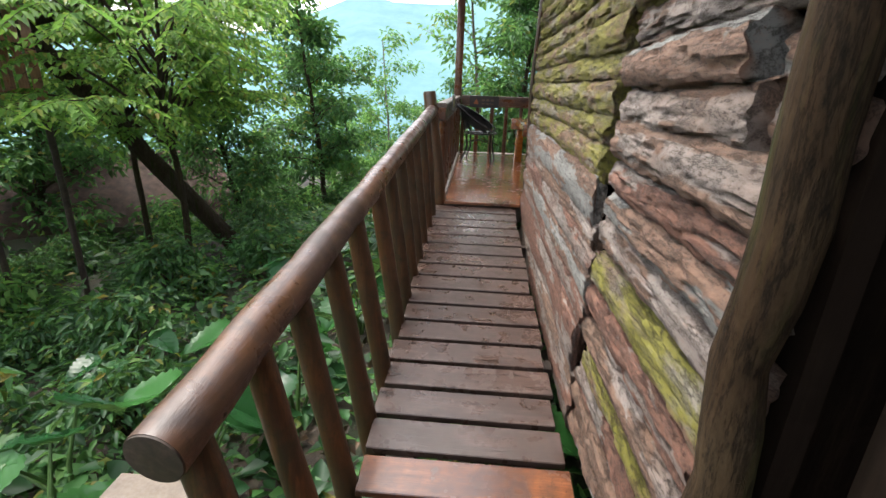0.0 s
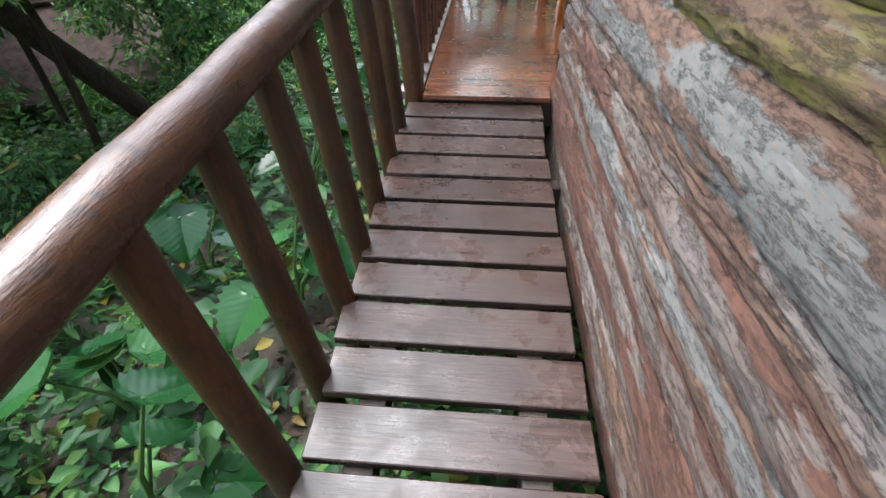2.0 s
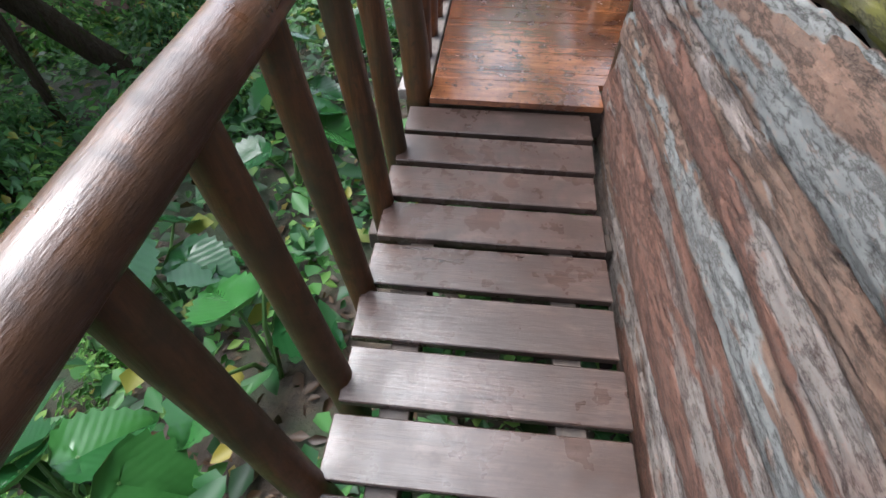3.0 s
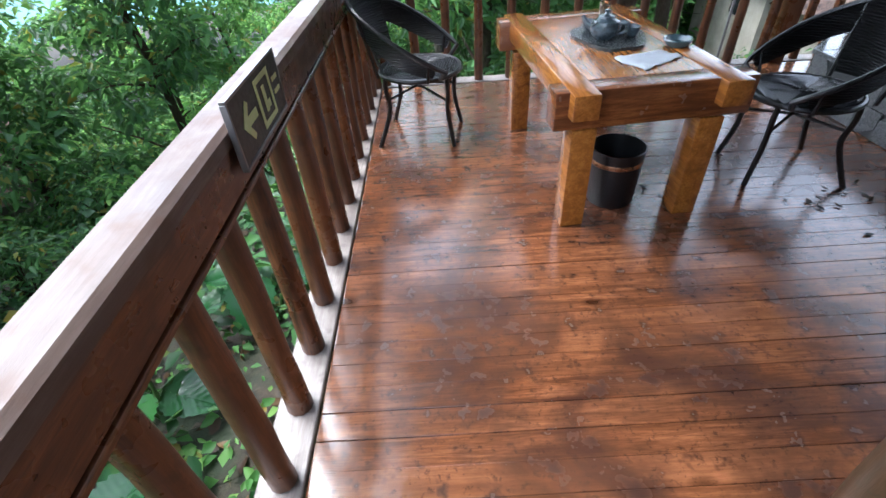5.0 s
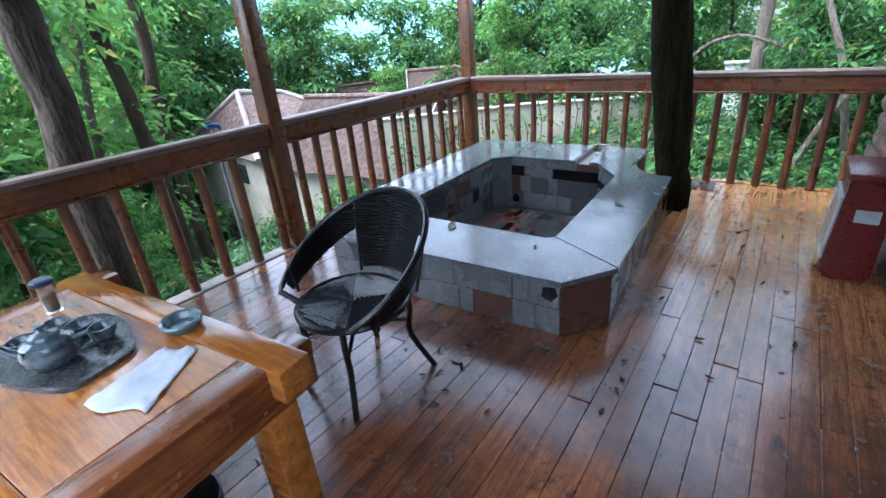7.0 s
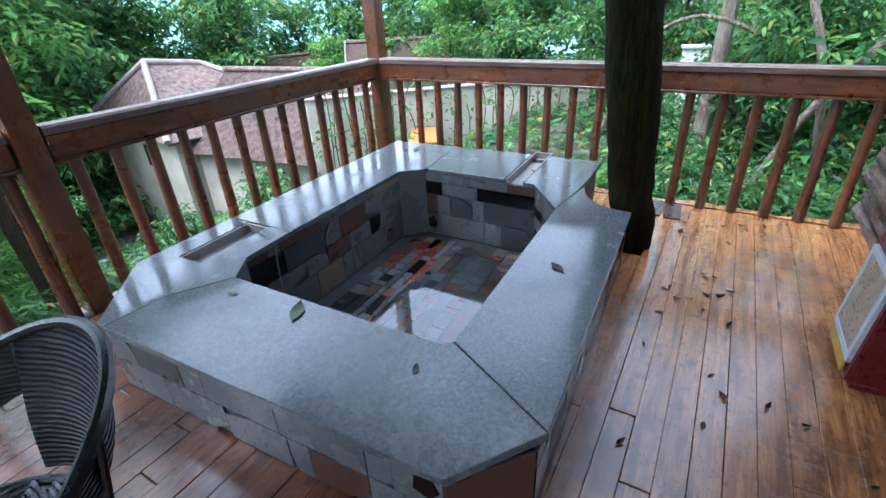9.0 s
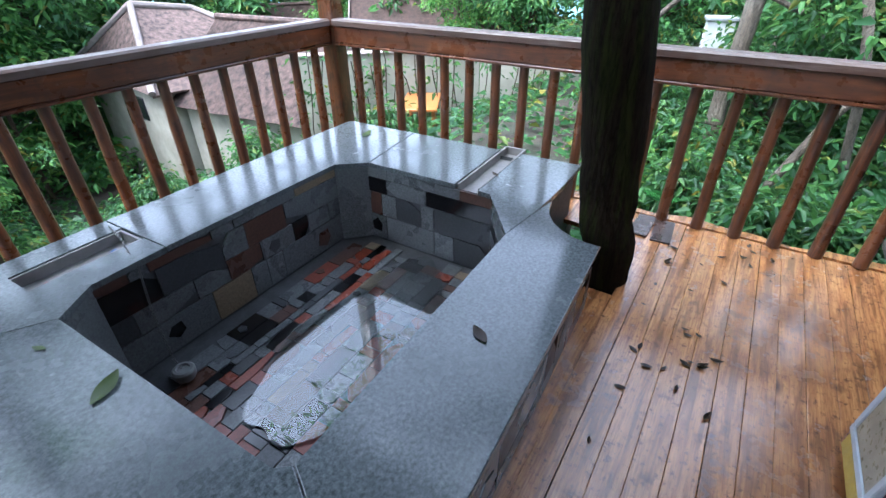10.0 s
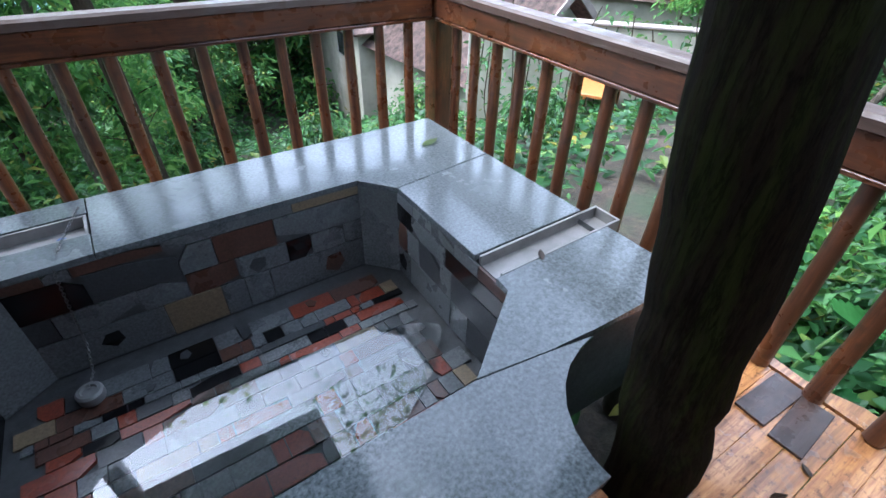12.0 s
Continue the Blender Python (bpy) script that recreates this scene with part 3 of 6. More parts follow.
while z < HZ:
    h = rng.uniform(0.115, 0.15)
    y0, y1 = -3.97, -2.91 + rng.uniform(-0.04, 0.03)
    if 11 <= i <= 12:
        bm = log_mesh(0.16, h * 0.45, i + 0.5, 0.75, 0.05, 30, "y", None, 0.02)
        put(part("log", bm, near_mats[i % 15], wall_west), Matrix.Translation((1.03, y0, z + h / 2)))
        y0 = -3.82 + 0.04 * (i - 11)
    bm = log_mesh(y1 - y0, h * 0.54, i * 1.7, 0.8, 0.045, 38, "y", None, 0.016, [(rng.uniform(0.15, 0.9), rng.uniform(2.7, 3.5), rng.uniform(0.016, 0.03))] if i % 3 == 0 else ())
    put(part("log", bm, near_mats[i % 15], wall_west), Matrix.Translation((0.985 + rng.uniform(-0.012, 0.012), y0, z + h / 2)) @ Matrix.Rotation(rng.uniform(-0.012, 0.03), 4, "X"))
    z += h
    i += 1
# far stretch, from the gap to the deck: eight flattened logs below, mossy round ones above
LOW = ((0.19, M_bark_red), (0.12, M_bark_brown), (0.23, M_bark_red), (0.15, M_bark_red), (0.14, M_bark_pale), (0.12, M_bark_red), (0.11, M_bark_brown), (0.20, M_bark_pale))
z, i = -0.46, 0
while z < HZ:
    low = i < len(LOW)
    h = LOW[i][0] if low else rng.uniform(0.115, 0.15)
    y0, y1 = -2.84 + rng.uniform(-0.04, 0.05), 0.145
    mt = LOW[i][1] if low else (M_bark_moss if i < 18 else rng.choice((M_bark_moss, M_bark_brown, M_bark_pale)))
    kn = [(rng.uniform(0.2, 2.7), rng.uniform(2.6, 3.6), rng.uniform(0.02, 0.036)) for _ in range(2 if low else i % 2)]
    bm = log_mesh(y1 - y0, h * (0.60 if low else 0.56), i * 2.3 + 40, 0.055 / h if low else 0.8, 0.07, 64 if low else 36, "y", 0.012, 0.014 if low else 0.02, kn)
    put(part("log", bm, mt, wall_west), Matrix.Translation((0.955 + 0.008 * math.sin(i * 2.4) if low else 0.99, y0, z + h / 2)) @ Matrix.Rotation(rng.uniform(-0.006, 0.006), 4, "X"))
    z += h
    i += 1
# thin upright pole at the house corner by the deck
bm = bmesh.new()
tube(bm, [(0.012 * math.sin(j), 0.01 * math.cos(j * 1.3), -0.2 + 3.0 * j / 10) for j in range(11)], 0.021, 12, True, 0.2, 4.0)
put(part("corner_pole", bm, M_stile, wall_west, "thin upright bark pole"), Matrix.Translation((0.935, 0.172, 0)))

bm = bmesh.new()
tube(bm, [(0.03 * noise.noise(Vector((j * 0.5, 0, 0))), 0.03 * noise.noise(Vector((j * 0.5, 5, 0))), -0.6 + 3.4 * j / 24) for j in range(25)], [0.056 + 0.01 * noise.noise(Vector((j * 0.7, 2, 2))) for j in range(25)], 20, True, 0.22, 8.0, 5.0)
put(part("corner_log", bm, M_bark_post, wall_west, "upright mossy corner log with knots"), Matrix.Translation((0.945, -4.03, 0)))

wall_north = thing("wall_north", Matrix(), "log wall of the house along the deck, pale weathered bark", "log wall", kind="structure")
# the same shade-coloured sheet behind these logs
bm = bmesh.new()
box(bm, (3.82, 0.09, 1.1), (5.36, 0.06, 3.0), 0)
part("backing", bm, M_dark_wall, wall_north, "near-black backing sheet added behind the logs to darken the gaps", False)
z, i = -0.06, 0
while z < HZ:
    h = rng.uniform(0.12, 0.16)
    bm = log_mesh(5.50 + rng.uniform(-0.05, 0.1), h * 0.54, i * 1.3 + 90, 0.8, 0.05, 12, "x")
    put(part("log", bm, M_bark_x, wall_north), Matrix.Translation((1.0, 0.15 + rng.uniform(-0.01, 0.01), z + h / 2)))
    z += h
    i += 1

# the porch behind the corner log, its deep shade put into the wall colour
porch = thing("wall_porch", Matrix(), "wooden porch walls, near-black with deep shade in their colour", "porch", kind="structure")
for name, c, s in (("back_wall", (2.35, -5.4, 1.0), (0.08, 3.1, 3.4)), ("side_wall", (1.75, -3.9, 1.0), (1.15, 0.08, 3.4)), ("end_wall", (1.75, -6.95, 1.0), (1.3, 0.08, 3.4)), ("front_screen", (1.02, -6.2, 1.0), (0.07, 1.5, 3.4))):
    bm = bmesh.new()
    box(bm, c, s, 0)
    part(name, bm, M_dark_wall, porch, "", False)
bm = bmesh.new()
box(bm, (1.6, -5.4, -0.47), (1.5, 3.2, 0.06), 0.004)
part("porch_floor", bm, M_beam, porch)
bm = bmesh.new()
tube(bm, [(0, 0, -0.5), (0.02, 0.03, 0.8), (0.0, 0.02, 2.7)], [0.14, 0.13, 0.12], 18, True, 0.12, 3.0)
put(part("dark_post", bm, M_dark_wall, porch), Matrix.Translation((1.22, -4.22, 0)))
# unseen roof slab, added to close the house and block light from above
roof = bmesh.new()
box(roof, (3.85, -3.3, HZ + 0.06), (6.0, 7.5, 0.12), 0.02)
tagged(part("ceiling", roof, M_dark_wall, None, "", False), "unseen flat dark roof slab added over the log house", "roof", kind="structure")
# a green strap on the porch wall
strap = thing("green_strap", Matrix.Translation((1.45, -4.16, 1.02)), "small green strap with white ends hanging in the dark porch", "strap")
bm = bmesh.new()
tube(bm, [(0, 0, 0.10), (0.005, 0, 0.03), (-0.004, 0, -0.04), (0, 0, -0.10)], [0.008, 0.012, 0.011, 0.007], 8)
part("band", bm, plain("green_cloth", (0.0, 0.20, 0.12), 0.6), strap)
for z in (0.112, -0.112):
    bm = bmesh.new()
    box(bm, (0, 0, z), (0.022, 0.012, 0.02), 0.003)
    part("end_clip", bm, plain("white_plastic", (0.7, 0.7, 0.7), 0.4), strap)
bm = bmesh.new()
tube(bm, [(0, 0, 0.12), (0, 0.12, 0.16), (0, 0.22, 0.16)], 0.004, 6)
part("hook", bm, M_beam, strap)
# a pale board on the ground side of the handrail end
bm = bmesh.new()
box(bm, (-0.75, -3.66, -0.345), (0.34, 0.34, 0.05), 0.008)
stump = thing("side_step", Matrix(), "pale bare timber step beside the end of the handrail", "step")
part("tread", bm, plain("pale_bare_timber", (0.20, 0.155, 0.115), 0.7), stump)
for dx, dy in ((-0.12, -0.12), (0.12, -0.12), (-0.12, 0.12), (0.12, 0.12)):
    bm = bmesh.new()
    g = ground_z(-0.75 + dx, -3.66 + dy) - 0.1
    tube(bm, [(-0.75 + dx, -3.66 + dy, g), (-0.75 + dx, -3.66 + dy, -0.365)], 0.03, 8, True, 0.1)
    part("leg", bm, M_beam, stump)


# ---- the sunken stone tub ----
TUB = Matrix.Rotation(radians(2), 4, "Z")


def granite(name, base, spread=0.5, rough=(0.12, 0.4), scale=90):
    mt, nt, bs = material(name)
    v = coords(nt, (1, 1, 1))
    a, b, c = ntex(nt, v, scale, 3, 0.7), ntex(nt, v, scale * 0.4, 4, 0.6), ntex(nt, v, 3.0, 4, 0.6)
    col = ramp(nt, a, [(0.32, tuple(q * (1 - spread) for q in base)), (0.52, base), (0.72, tuple(min(1, q * (1 + spread)) for q in base))])
    col = mix(nt, ramp(nt, b, [(0.55, 0.0), (0.75, 0.5)]), col, tuple(q * 0.55 for q in base))
    col = mix(nt, ramp(nt, c, [(0.45, 0.0), (0.75, 0.4)]), col, tuple(q * 0.7 for q in base))
    nt.links.new(col, bs.inputs["Base Color"])
    nt.links.new(ramp(nt, c, [(0.35, rough[0]), (0.65, rough[1])]), bs.inputs["Roughness"])
    bump(nt, bs, a, 0.12, 0.001)
    return mt


M_granite = granite("grey_granite", (0.19, 0.212, 0.215), 0.55, (0.08, 0.30), 80)
M_mortar = plain("grey_mortar", (0.10, 0.105, 0.105), 0.6, 0, 0.4, 20)
M_stone = [granite("stone_grey", (0.19, 0.20, 0.20), 0.5, (0.15, 0.45)), granite("stone_slate", (0.07, 0.075, 0.078), 0.4, (0.25, 0.5)), granite("stone_black", (0.008, 0.008, 0.009), 0.5, (0.08, 0.25)),
           granite("stone_red", (0.30, 0.062, 0.03), 0.4, (0.2, 0.45)), granite("stone_brown", (0.13, 0.062, 0.042), 0.4, (0.2, 0.45)), granite("stone_pale", (0.34, 0.25, 0.15), 0.3, (0.3, 0.5))]
RIM0, RIM1, BED = 0.305, 0.335, -0.20
tub = thing("stone_tub", TUB, "sunken stone bathing tub with grey granite rim and patchwork stone walls", "bathtub")
# body between outer and inner outlines
OUT = [(3.22, 1.49), (3.41, 1.30), (5.12, 1.32), (5.12, 1.50), (5.21, 1.62), (5.36, 1.70), (5.98, 1.66), (5.98, 3.40), (3.60, 3.43), (3.22, 3.09)]
INN = [(3.65, 1.74), (3.71, 1.68), (5.04, 1.68), (5.40, 1.93), (5.43, 2.81), (5.29, 2.97), (3.86, 2.99), (3.68, 2.87)]


def ring_body(bm, outer, inner, z0, z1):
    for loop, flip in ((outer, False), (inner, True)):
        for k in range(len(loop)):
            a, b = loop[k], loop[(k + 1) % len(loop)]
            f = [bm.verts.new((*a, z0)), bm.verts.new((*b, z0)), bm.verts.new((*b, z1)), bm.verts.new((*a, z1))]
            bm.faces.new(f[::-1] if flip else f)
    return bm


bm = ring_body(bmesh.new(), OUT, INN, BED - 0.02, RIM0)
part("body", bm, M_mortar, tub, "", False)
bm = prism(bmesh.new(), OUT, BED - 0.10, BED - 0.012)
part("bed", bm, M_mortar, tub, "", False)


def inset(loop, d):
    """Moves each edge of an outline (counter-clockwise) outwards by d."""
    n, res = len(loop), []
    for k in range(n):
        p, a, b = Vector(loop[k - 1]), Vector(loop[k]), Vector(loop[(k + 1) % n])
        d0, d1 = (a - p).normalized(), (b - a).normalized()
        n0, n1 = Vector((d0.y, -d0.x)), Vector((d1.y, -d1.x))
        m = (n0 + n1).normalized()
        res.append(tuple(a + m * d / max(0.3, m.dot(n0))))
    return res


RO, RI = inset(OUT, 0.025), inset(INN, -0.022)
arc = [(5.47 + 0.33 * math.cos(a), 1.33 + 0.30 * math.sin(a)) for a in [math.pi * (0.97 - 0.078 * q) for q in range(0, 7)]]
SLABS = [  # near, right, far corner by the tree, far, left, left with the valve box
    [RO[0], (3.46, 1.275), (3.71, RI[0][1] - 0.04), RI[0], RI[7], (3.45, 3.02), (3.195, 3.05)],
    [(3.464, 1.275), (5.145, 1.295), *arc, (5.30, 1.66), (5.04, RI[2][1]), RI[1], (3.714, RI[0][1] - 0.04)],
    [(5.305, 1.664), (5.50, 1.645), (5.70, 1.635), (6.005, 1.635), (6.005, 2.02), (5.385, 2.02), RI[3], (5.044, RI[2][1] + 0.003)],
    [(5.40, 2.17), (6.005, 2.17), (6.005, 2.84), (5.41, 2.78)],
    [(5.41, 2.784), (6.005, 2.844), (6.005, 3.425), (4.19, 3.45), (4.19, RI[6][1] + 0.004), RI[5]],
    [(3.195, 3.054), (3.452, 3.024), RI[7], RI[6], (4.186, RI[6][1] + 0.003), (4.186, 3.13), (3.72, 3.13), (3.72, 3.31), (4.186, 3.31), (4.186, 3.452), (3.59, 3.455), (3.195, 3.10)],
]
for s in SLABS:
    part("rim_slab", prism(bmesh.new(), s, RIM0, RIM1, 0.004), M_granite, tub, "grey speckled granite rim slab", False)
# the two recesses in the rim: an open box with a channel each
M_steel = plain("dull_tray_metal", (0.42, 0.40, 0.38), 0.45, 0.3)
for x0, y0, x1, y1, name in ((5.42, 2.025, 6.10, 2.165, "overflow_channel"), (3.725, 3.135, 4.181, 3.305, "valve_box")):
    bm = bmesh.new()
    t = 0.012
    box(bm, ((x0 + x1) / 2, (y0 + y1) / 2, RIM0 - 0.03), (x1 - x0, y1 - y0, 0.01), 0)
    for c, s in ((((x0 + x1) / 2, y0 + t / 2), (x1 - x0, t)), (((x0 + x1) / 2, y1 - t / 2), (x1 - x0, t)), ((x1 - t / 2, (y0 + y1) / 2), (t, y1 - y0 - 2 * t))):
        box(bm, (*c, RIM0 - 0.005), (*s, 0.06), 0.001)
    part(name, bm, M_steel, tub, "shallow pale recess in the rim", False)
for px, py, col in ((3.80, 3.19, (0.5, 0.03, 0.03)), (4.08, 3.20, (0.03, 0.15, 0.5))):
    bm = lathe(bmesh.new(), [(0, RIM0 - 0.024), (0.018, RIM0 - 0.024), (0.018, RIM0 - 0.006), (0.012, RIM0 - 0.002), (0, RIM0 - 0.002)], 14, Matrix.Translation((px, py, 0)))
    part("valve_cap", bm, plain("valve_paint", col, 0.4), tub, "small red valve cap" if col[0] > 0.3 else "small blue valve cap")


# patchwork stones on the walls and the bed
def stone_strip(rng, length, height, small=1.0):
    """Irregular stones that fill a strip: lists of corner points (u, v)."""
    cells, v = [], 0.0
    while v < height - 0.02:
        h = min(rng.uniform(0.06, 0.17) * small, height - v)
        if height - v - h < 0.05:
            h = height - v
        u = 0.0
        while u < length - 0.01:
            w = min(rng.choice((rng.uniform(0.07, 0.16), rng.uniform(0.14, 0.42))) * small, length - u)
            if length - u - w < 0.06:
                w = length - u
            g = 0.0025
            last = u + w > length - 0.01
            lean = 0.0 if last else rng.uniform(-0.35, 0.35) * h
            quad = [(u + g, v + g), (u + w - g, v + g), (u + w - g + lean * 0.0, v + h - g), (u + g, v + h - g)]
            if w > 0.12 and h > 0.08 and rng.random() < 0.12:
                # a smaller odd piece let into the larger one
                cu, cv, r = u + w * rng.uniform(0.3, 0.7), v + h * rng.uniform(0.35, 0.65), min(w, h) * rng.uniform(0.25, 0.42)
                a0 = rng.uniform(0, 6.3)
                poly = [(cu + r * rng.uniform(0.75, 1.15) * math.cos(a0 + q * 1.257), cv + r * rng.uniform(0.75, 1.15) * math.sin(a0 + q * 1.257)) for q in range(5)]
                cells.append((poly, 1))
            elif rng.random() < 0.4:
                q = rng.randrange(4)
                a, b, c = Vector(quad[q - 1]), Vector(quad[q]), Vector(quad[(q + 1) % 4])
                quad[q:q + 1] = [tuple(b + (a - b) * rng.uniform(0.2, 0.5)), tuple(b + (c - b) * rng.uniform(0.2, 0.6))]
            cells.append((quad, 0))
            u += w
        v += h
    return cells


def stones_on(loop, k0, z0, z1, flip, seed, closed=True):
    rng = random.Random(seed)
    n = len(loop)
    for k in k0:
        a, b = Vector((*loop[k], 0)), Vector((*loop[(k + 1) % n], 0))
        if flip:
            a, b = b, a
        d = (b - a)
        L = d.length
        d.normalize()
        nrm = Vector((d.y, -d.x, 0))
        base = Matrix(((d.x, 0, nrm.x, a.x), (d.y, 0, nrm.y, a.y), (0, 1, 0, z0), (0, 0, 0, 1)))
        for cell, odd in ([([(0, 0), (L, 0), (L, z1 - z0), (0, z1 - z0)], 2)] if L < 0.35 else stone_strip(rng, L, z1 - z0, 1.1)):
            bm = prism(bmesh.new(), cell, 0.001, 0.0105 + rng.uniform(0, 0.002) + 0.003 * (odd == 1))
            bmesh.ops.transform(bm, matrix=base, verts=bm.verts[:])
            bmesh.ops.recalc_face_normals(bm, faces=bm.faces[:])
            part("stone", bm, M_stone[4] if odd == 2 and not flip else rng.choices(M_stone, ((54, 14, 12, 7, 12, 1), (4, 8, 46, 28, 12, 2), (1, 0, 0, 0, 0, 0))[odd])[0], tub, "", False)


stones_on(OUT, (0, 1, 2, 7, 8, 9), 0.003, RIM0 - 0.002, False, 4)
stones_on(INN, range(8), BED + 0.002, RIM0 - 0.002, True, 11)
rng = random.Random(21)


def inside(p, loop):
    c = False
    for k in range(len(loop)):
        (x0, y0), (x1, y1) = loop[k - 1], loop[k]
        if (y0 > p[1]) != (y1 > p[1]) and p[0] < (x1 - x0) * (p[1] - y0) / (y1 - y0) + x0:
            c = not c
    return c


for cell, odd in stone_strip(rng, 1.80, 1.33, 0.62):
    pts = [(3.64 + p[0], 1.67 + p[1]) for p in cell]
    if all(inside(p, inset(INN, -0.003)) for p in pts):
        tilt = rng.uniform(-0.003, 0.003) + 0.005 * odd
        bm = prism(bmesh.new(), pts, BED - 0.012, BED + tilt)
        part("stone", bm, rng.choices(M_stone, (36, 10, 12, 22, 14, 6) if not odd else (6, 10, 32, 30, 14, 8))[0], tub, "", False)
# shallow water lying on the bed
mt, nt, bs = material("standing_water")
bs.inputs["Base Color"].default_value = (0.75, 0.82, 0.8, 1)
bs.inputs["Roughness"].default_value = 0.01
bs.inputs["IOR"].default_value = 1.7
bs.inputs["Transmission Weight"].default_value = 1.0
bm = bmesh.new()
outline = []
for q in range(60):
    a = 2 * math.pi * q / 60
    rx, ry = 0.70 + 0.05 * math.sin(3 * a + 1) + 0.03 * math.sin(8 * a), 0.31 + 0.025 * math.sin(4 * a) + 0.02 * math.sin(7 * a + 2)
    x, y = 4.60 + rx * math.cos(a), 2.25 + 0.04 * math.cos(a) + ry * math.sin(a)
    outline.append((min(max(x, 3.68), 5.36), min(max(y, 1.70), 2.8)))
hub = bm.verts.new((4.52, 2.25, BED + 0.0125))
ring = [bm.verts.new((x, y, BED + 0.0125)) for x, y in outline]
for q in range(60):
    bm.faces.new((hub, ring[q], ring[(q + 1) % 60]))
w = put(tagged(part("puddle", bm, mt, None, "", False), "shallow clear rainwater lying on the tub bed, mirroring the sky", "water"), TUB)
w.visible_shadow = False

# chain with a plug
chain = thing("plug_chain", TUB, "thin metal chain with a round grey plug hanging in the tub", "plug and chain")
pts = [(4.16, 3.36, RIM1 + 0.006), (4.12, 3.2, RIM1 + 0.012), (4.08, 3.07, RIM1 + 0.006), (4.05, 2.965, RIM1 - 0.03), (4.03, 2.96, 0.1), (4.02, 2.94, -0.05), (4.0, 2.88, -0.15), (3.98, 2.78, BED + 0.06)]
links = []
for a, b in zip(pts, pts[1:]):
    a, b = Vector(a), Vector(b)
    n = max(1, int((b - a).length / 0.014))
    links += [(a.lerp(b, q / n), (b - a).normalized()) for q in range(n)]
bm = bmesh.new()
for q, (c, d) in enumerate(links):
    m = Matrix.Translation(c) @ d.to_track_quat("X", "Z").to_matrix().to_4x4() @ Matrix.Rotation(math.pi / 2 * (q % 2), 4, "X")
    ring = [m @ Vector((0.011 * math.cos(a), 0.0055 * math.sin(a), 0)) for a in [math.pi / 4 * s for s in range(9)]]
    tube(bm, ring, 0.0016, 4, False)
part("chain", bm, plain("chain_metal", (0.35, 0.34, 0.33), 0.35, 0.9), chain)
bm = lathe(bmesh.new(), [(0, 0), (0.042, 0), (0.048, 0.012), (0.05, 0.045), (0.042, 0.055), (0.03, 0.056), (0.026, 0.045), (0, 0.043)], 24, Matrix.Translation((3.98, 2.78, BED + 0.008)))
part("plug", bm, plain("grey_rubber", (0.33, 0.33, 0.32), 0.5), chain)


# ---- the tree that grows through the deck ----
def trunk_path(pts, n=26, wob=0.03, seed=0):
    """Smooths pts into n points with a slight wobble."""
    pts = [Vector(p) for p in pts]
    res = []
    for i in range(n + 1):
        t = i / n * (len(pts) - 1)
        k = min(int(t), len(pts) - 2)
        f = t - k
        p0, p1, p2, p3 = pts[max(k - 1, 0)], pts[k], pts[k + 1], pts[min(k + 2, len(pts) - 1)]
        p = 0.5 * ((2 * p1) + (p2 - p0) * f + (2 * p0 - 5 * p1 + 4 * p2 - p3) * f * f + (3 * p1 - p0 - 3 * p2 + p3) * f ** 3)
        res.append(p + Vector((noise.noise(Vector((i * 0.4, seed, 0))), noise.noise(Vector((i * 0.4, seed, 9))), 0)) * wob * (i > 0))
    return res


def tapered(n, r0, r1, flare=0.0):
    return [r0 + (r1 - r0) * i / n + flare * max(0, 1 - i / 3) for i in range(n + 1)]


# ---- the tea table ----
table = thing("tea_table", Matrix.Translation((1.42, 2.50, 0)) @ Matrix.Rotation(radians(4.5), 4, "Z"), "heavy honey-coloured timber tea table with notched corner joints", "table")
TH, TW, TL = 0.69, 0.80, 1.36
for sx in (-1, 1):
    bm = bmesh.new()
    box(bm, (sx * 0.315, 0, TH - 0.055), (0.115, TL, 0.11), 0.008, None, 2)
    part("side_beam", bm, M_table, table)
for sy in (-1, 1):
    bm = bmesh.new()
    box(bm, (0, sy * 0.565, TH - 0.086), (TW + 0.06, 0.12, 0.165), 0.006, None, 2)
    part("cross_beam", bm, M_table_x, table)
bm = bmesh.new()
box(bm, (0, 0, TH - 0.029), (0.514, 1.008, 0.05), 0.0015)
part("top_board", bm, M_table, table)
for sx in (-1, 1):
    for sy in (-1, 1):
        bm = bmesh.new()
        box(bm, (sx * 0.285, sy * 0.555, (TH - 0.181) / 2), (0.115, 0.115, TH - 0.181), 0.008, None, 2)
        part("leg", bm, M_table, table)
TT = TH - 0.005
T0 = table.matrix_basis


def on_table(x, y, z=0.0, a=0.0):
    return T0 @ Matrix.Translation((x, y, TT + z)) @ Matrix.Rotation(a, 4, "Z")


M_slab = plain("grey_slate_tray", (0.07, 0.075, 0.075), 0.25, 0, 0.5, 18)
tray = thing("tea_tray", on_table(0.045, 0.04), "round flat grey slate tea tray set on the table", "tray")
bm = bmesh.new()
prism(bm, [(0.175 * math.cos(a) * (1 + 0.09 * math.sin(3 * a)), 0.25 * math.sin(a) * (1 + 0.08 * math.sin(2 * a + 1) + 0.04 * math.sin(5 * a))) for a in [2 * math.pi * q / 40 for q in range(40)]], 0.0, 0.016, 0.004)
part("slab", bm, M_slab, tray)
M_pot = plain("blue_and_white_glaze", (0.15, 0.20, 0.23), 0.12, 0, 0.9, 28, 0.001, 0.5)


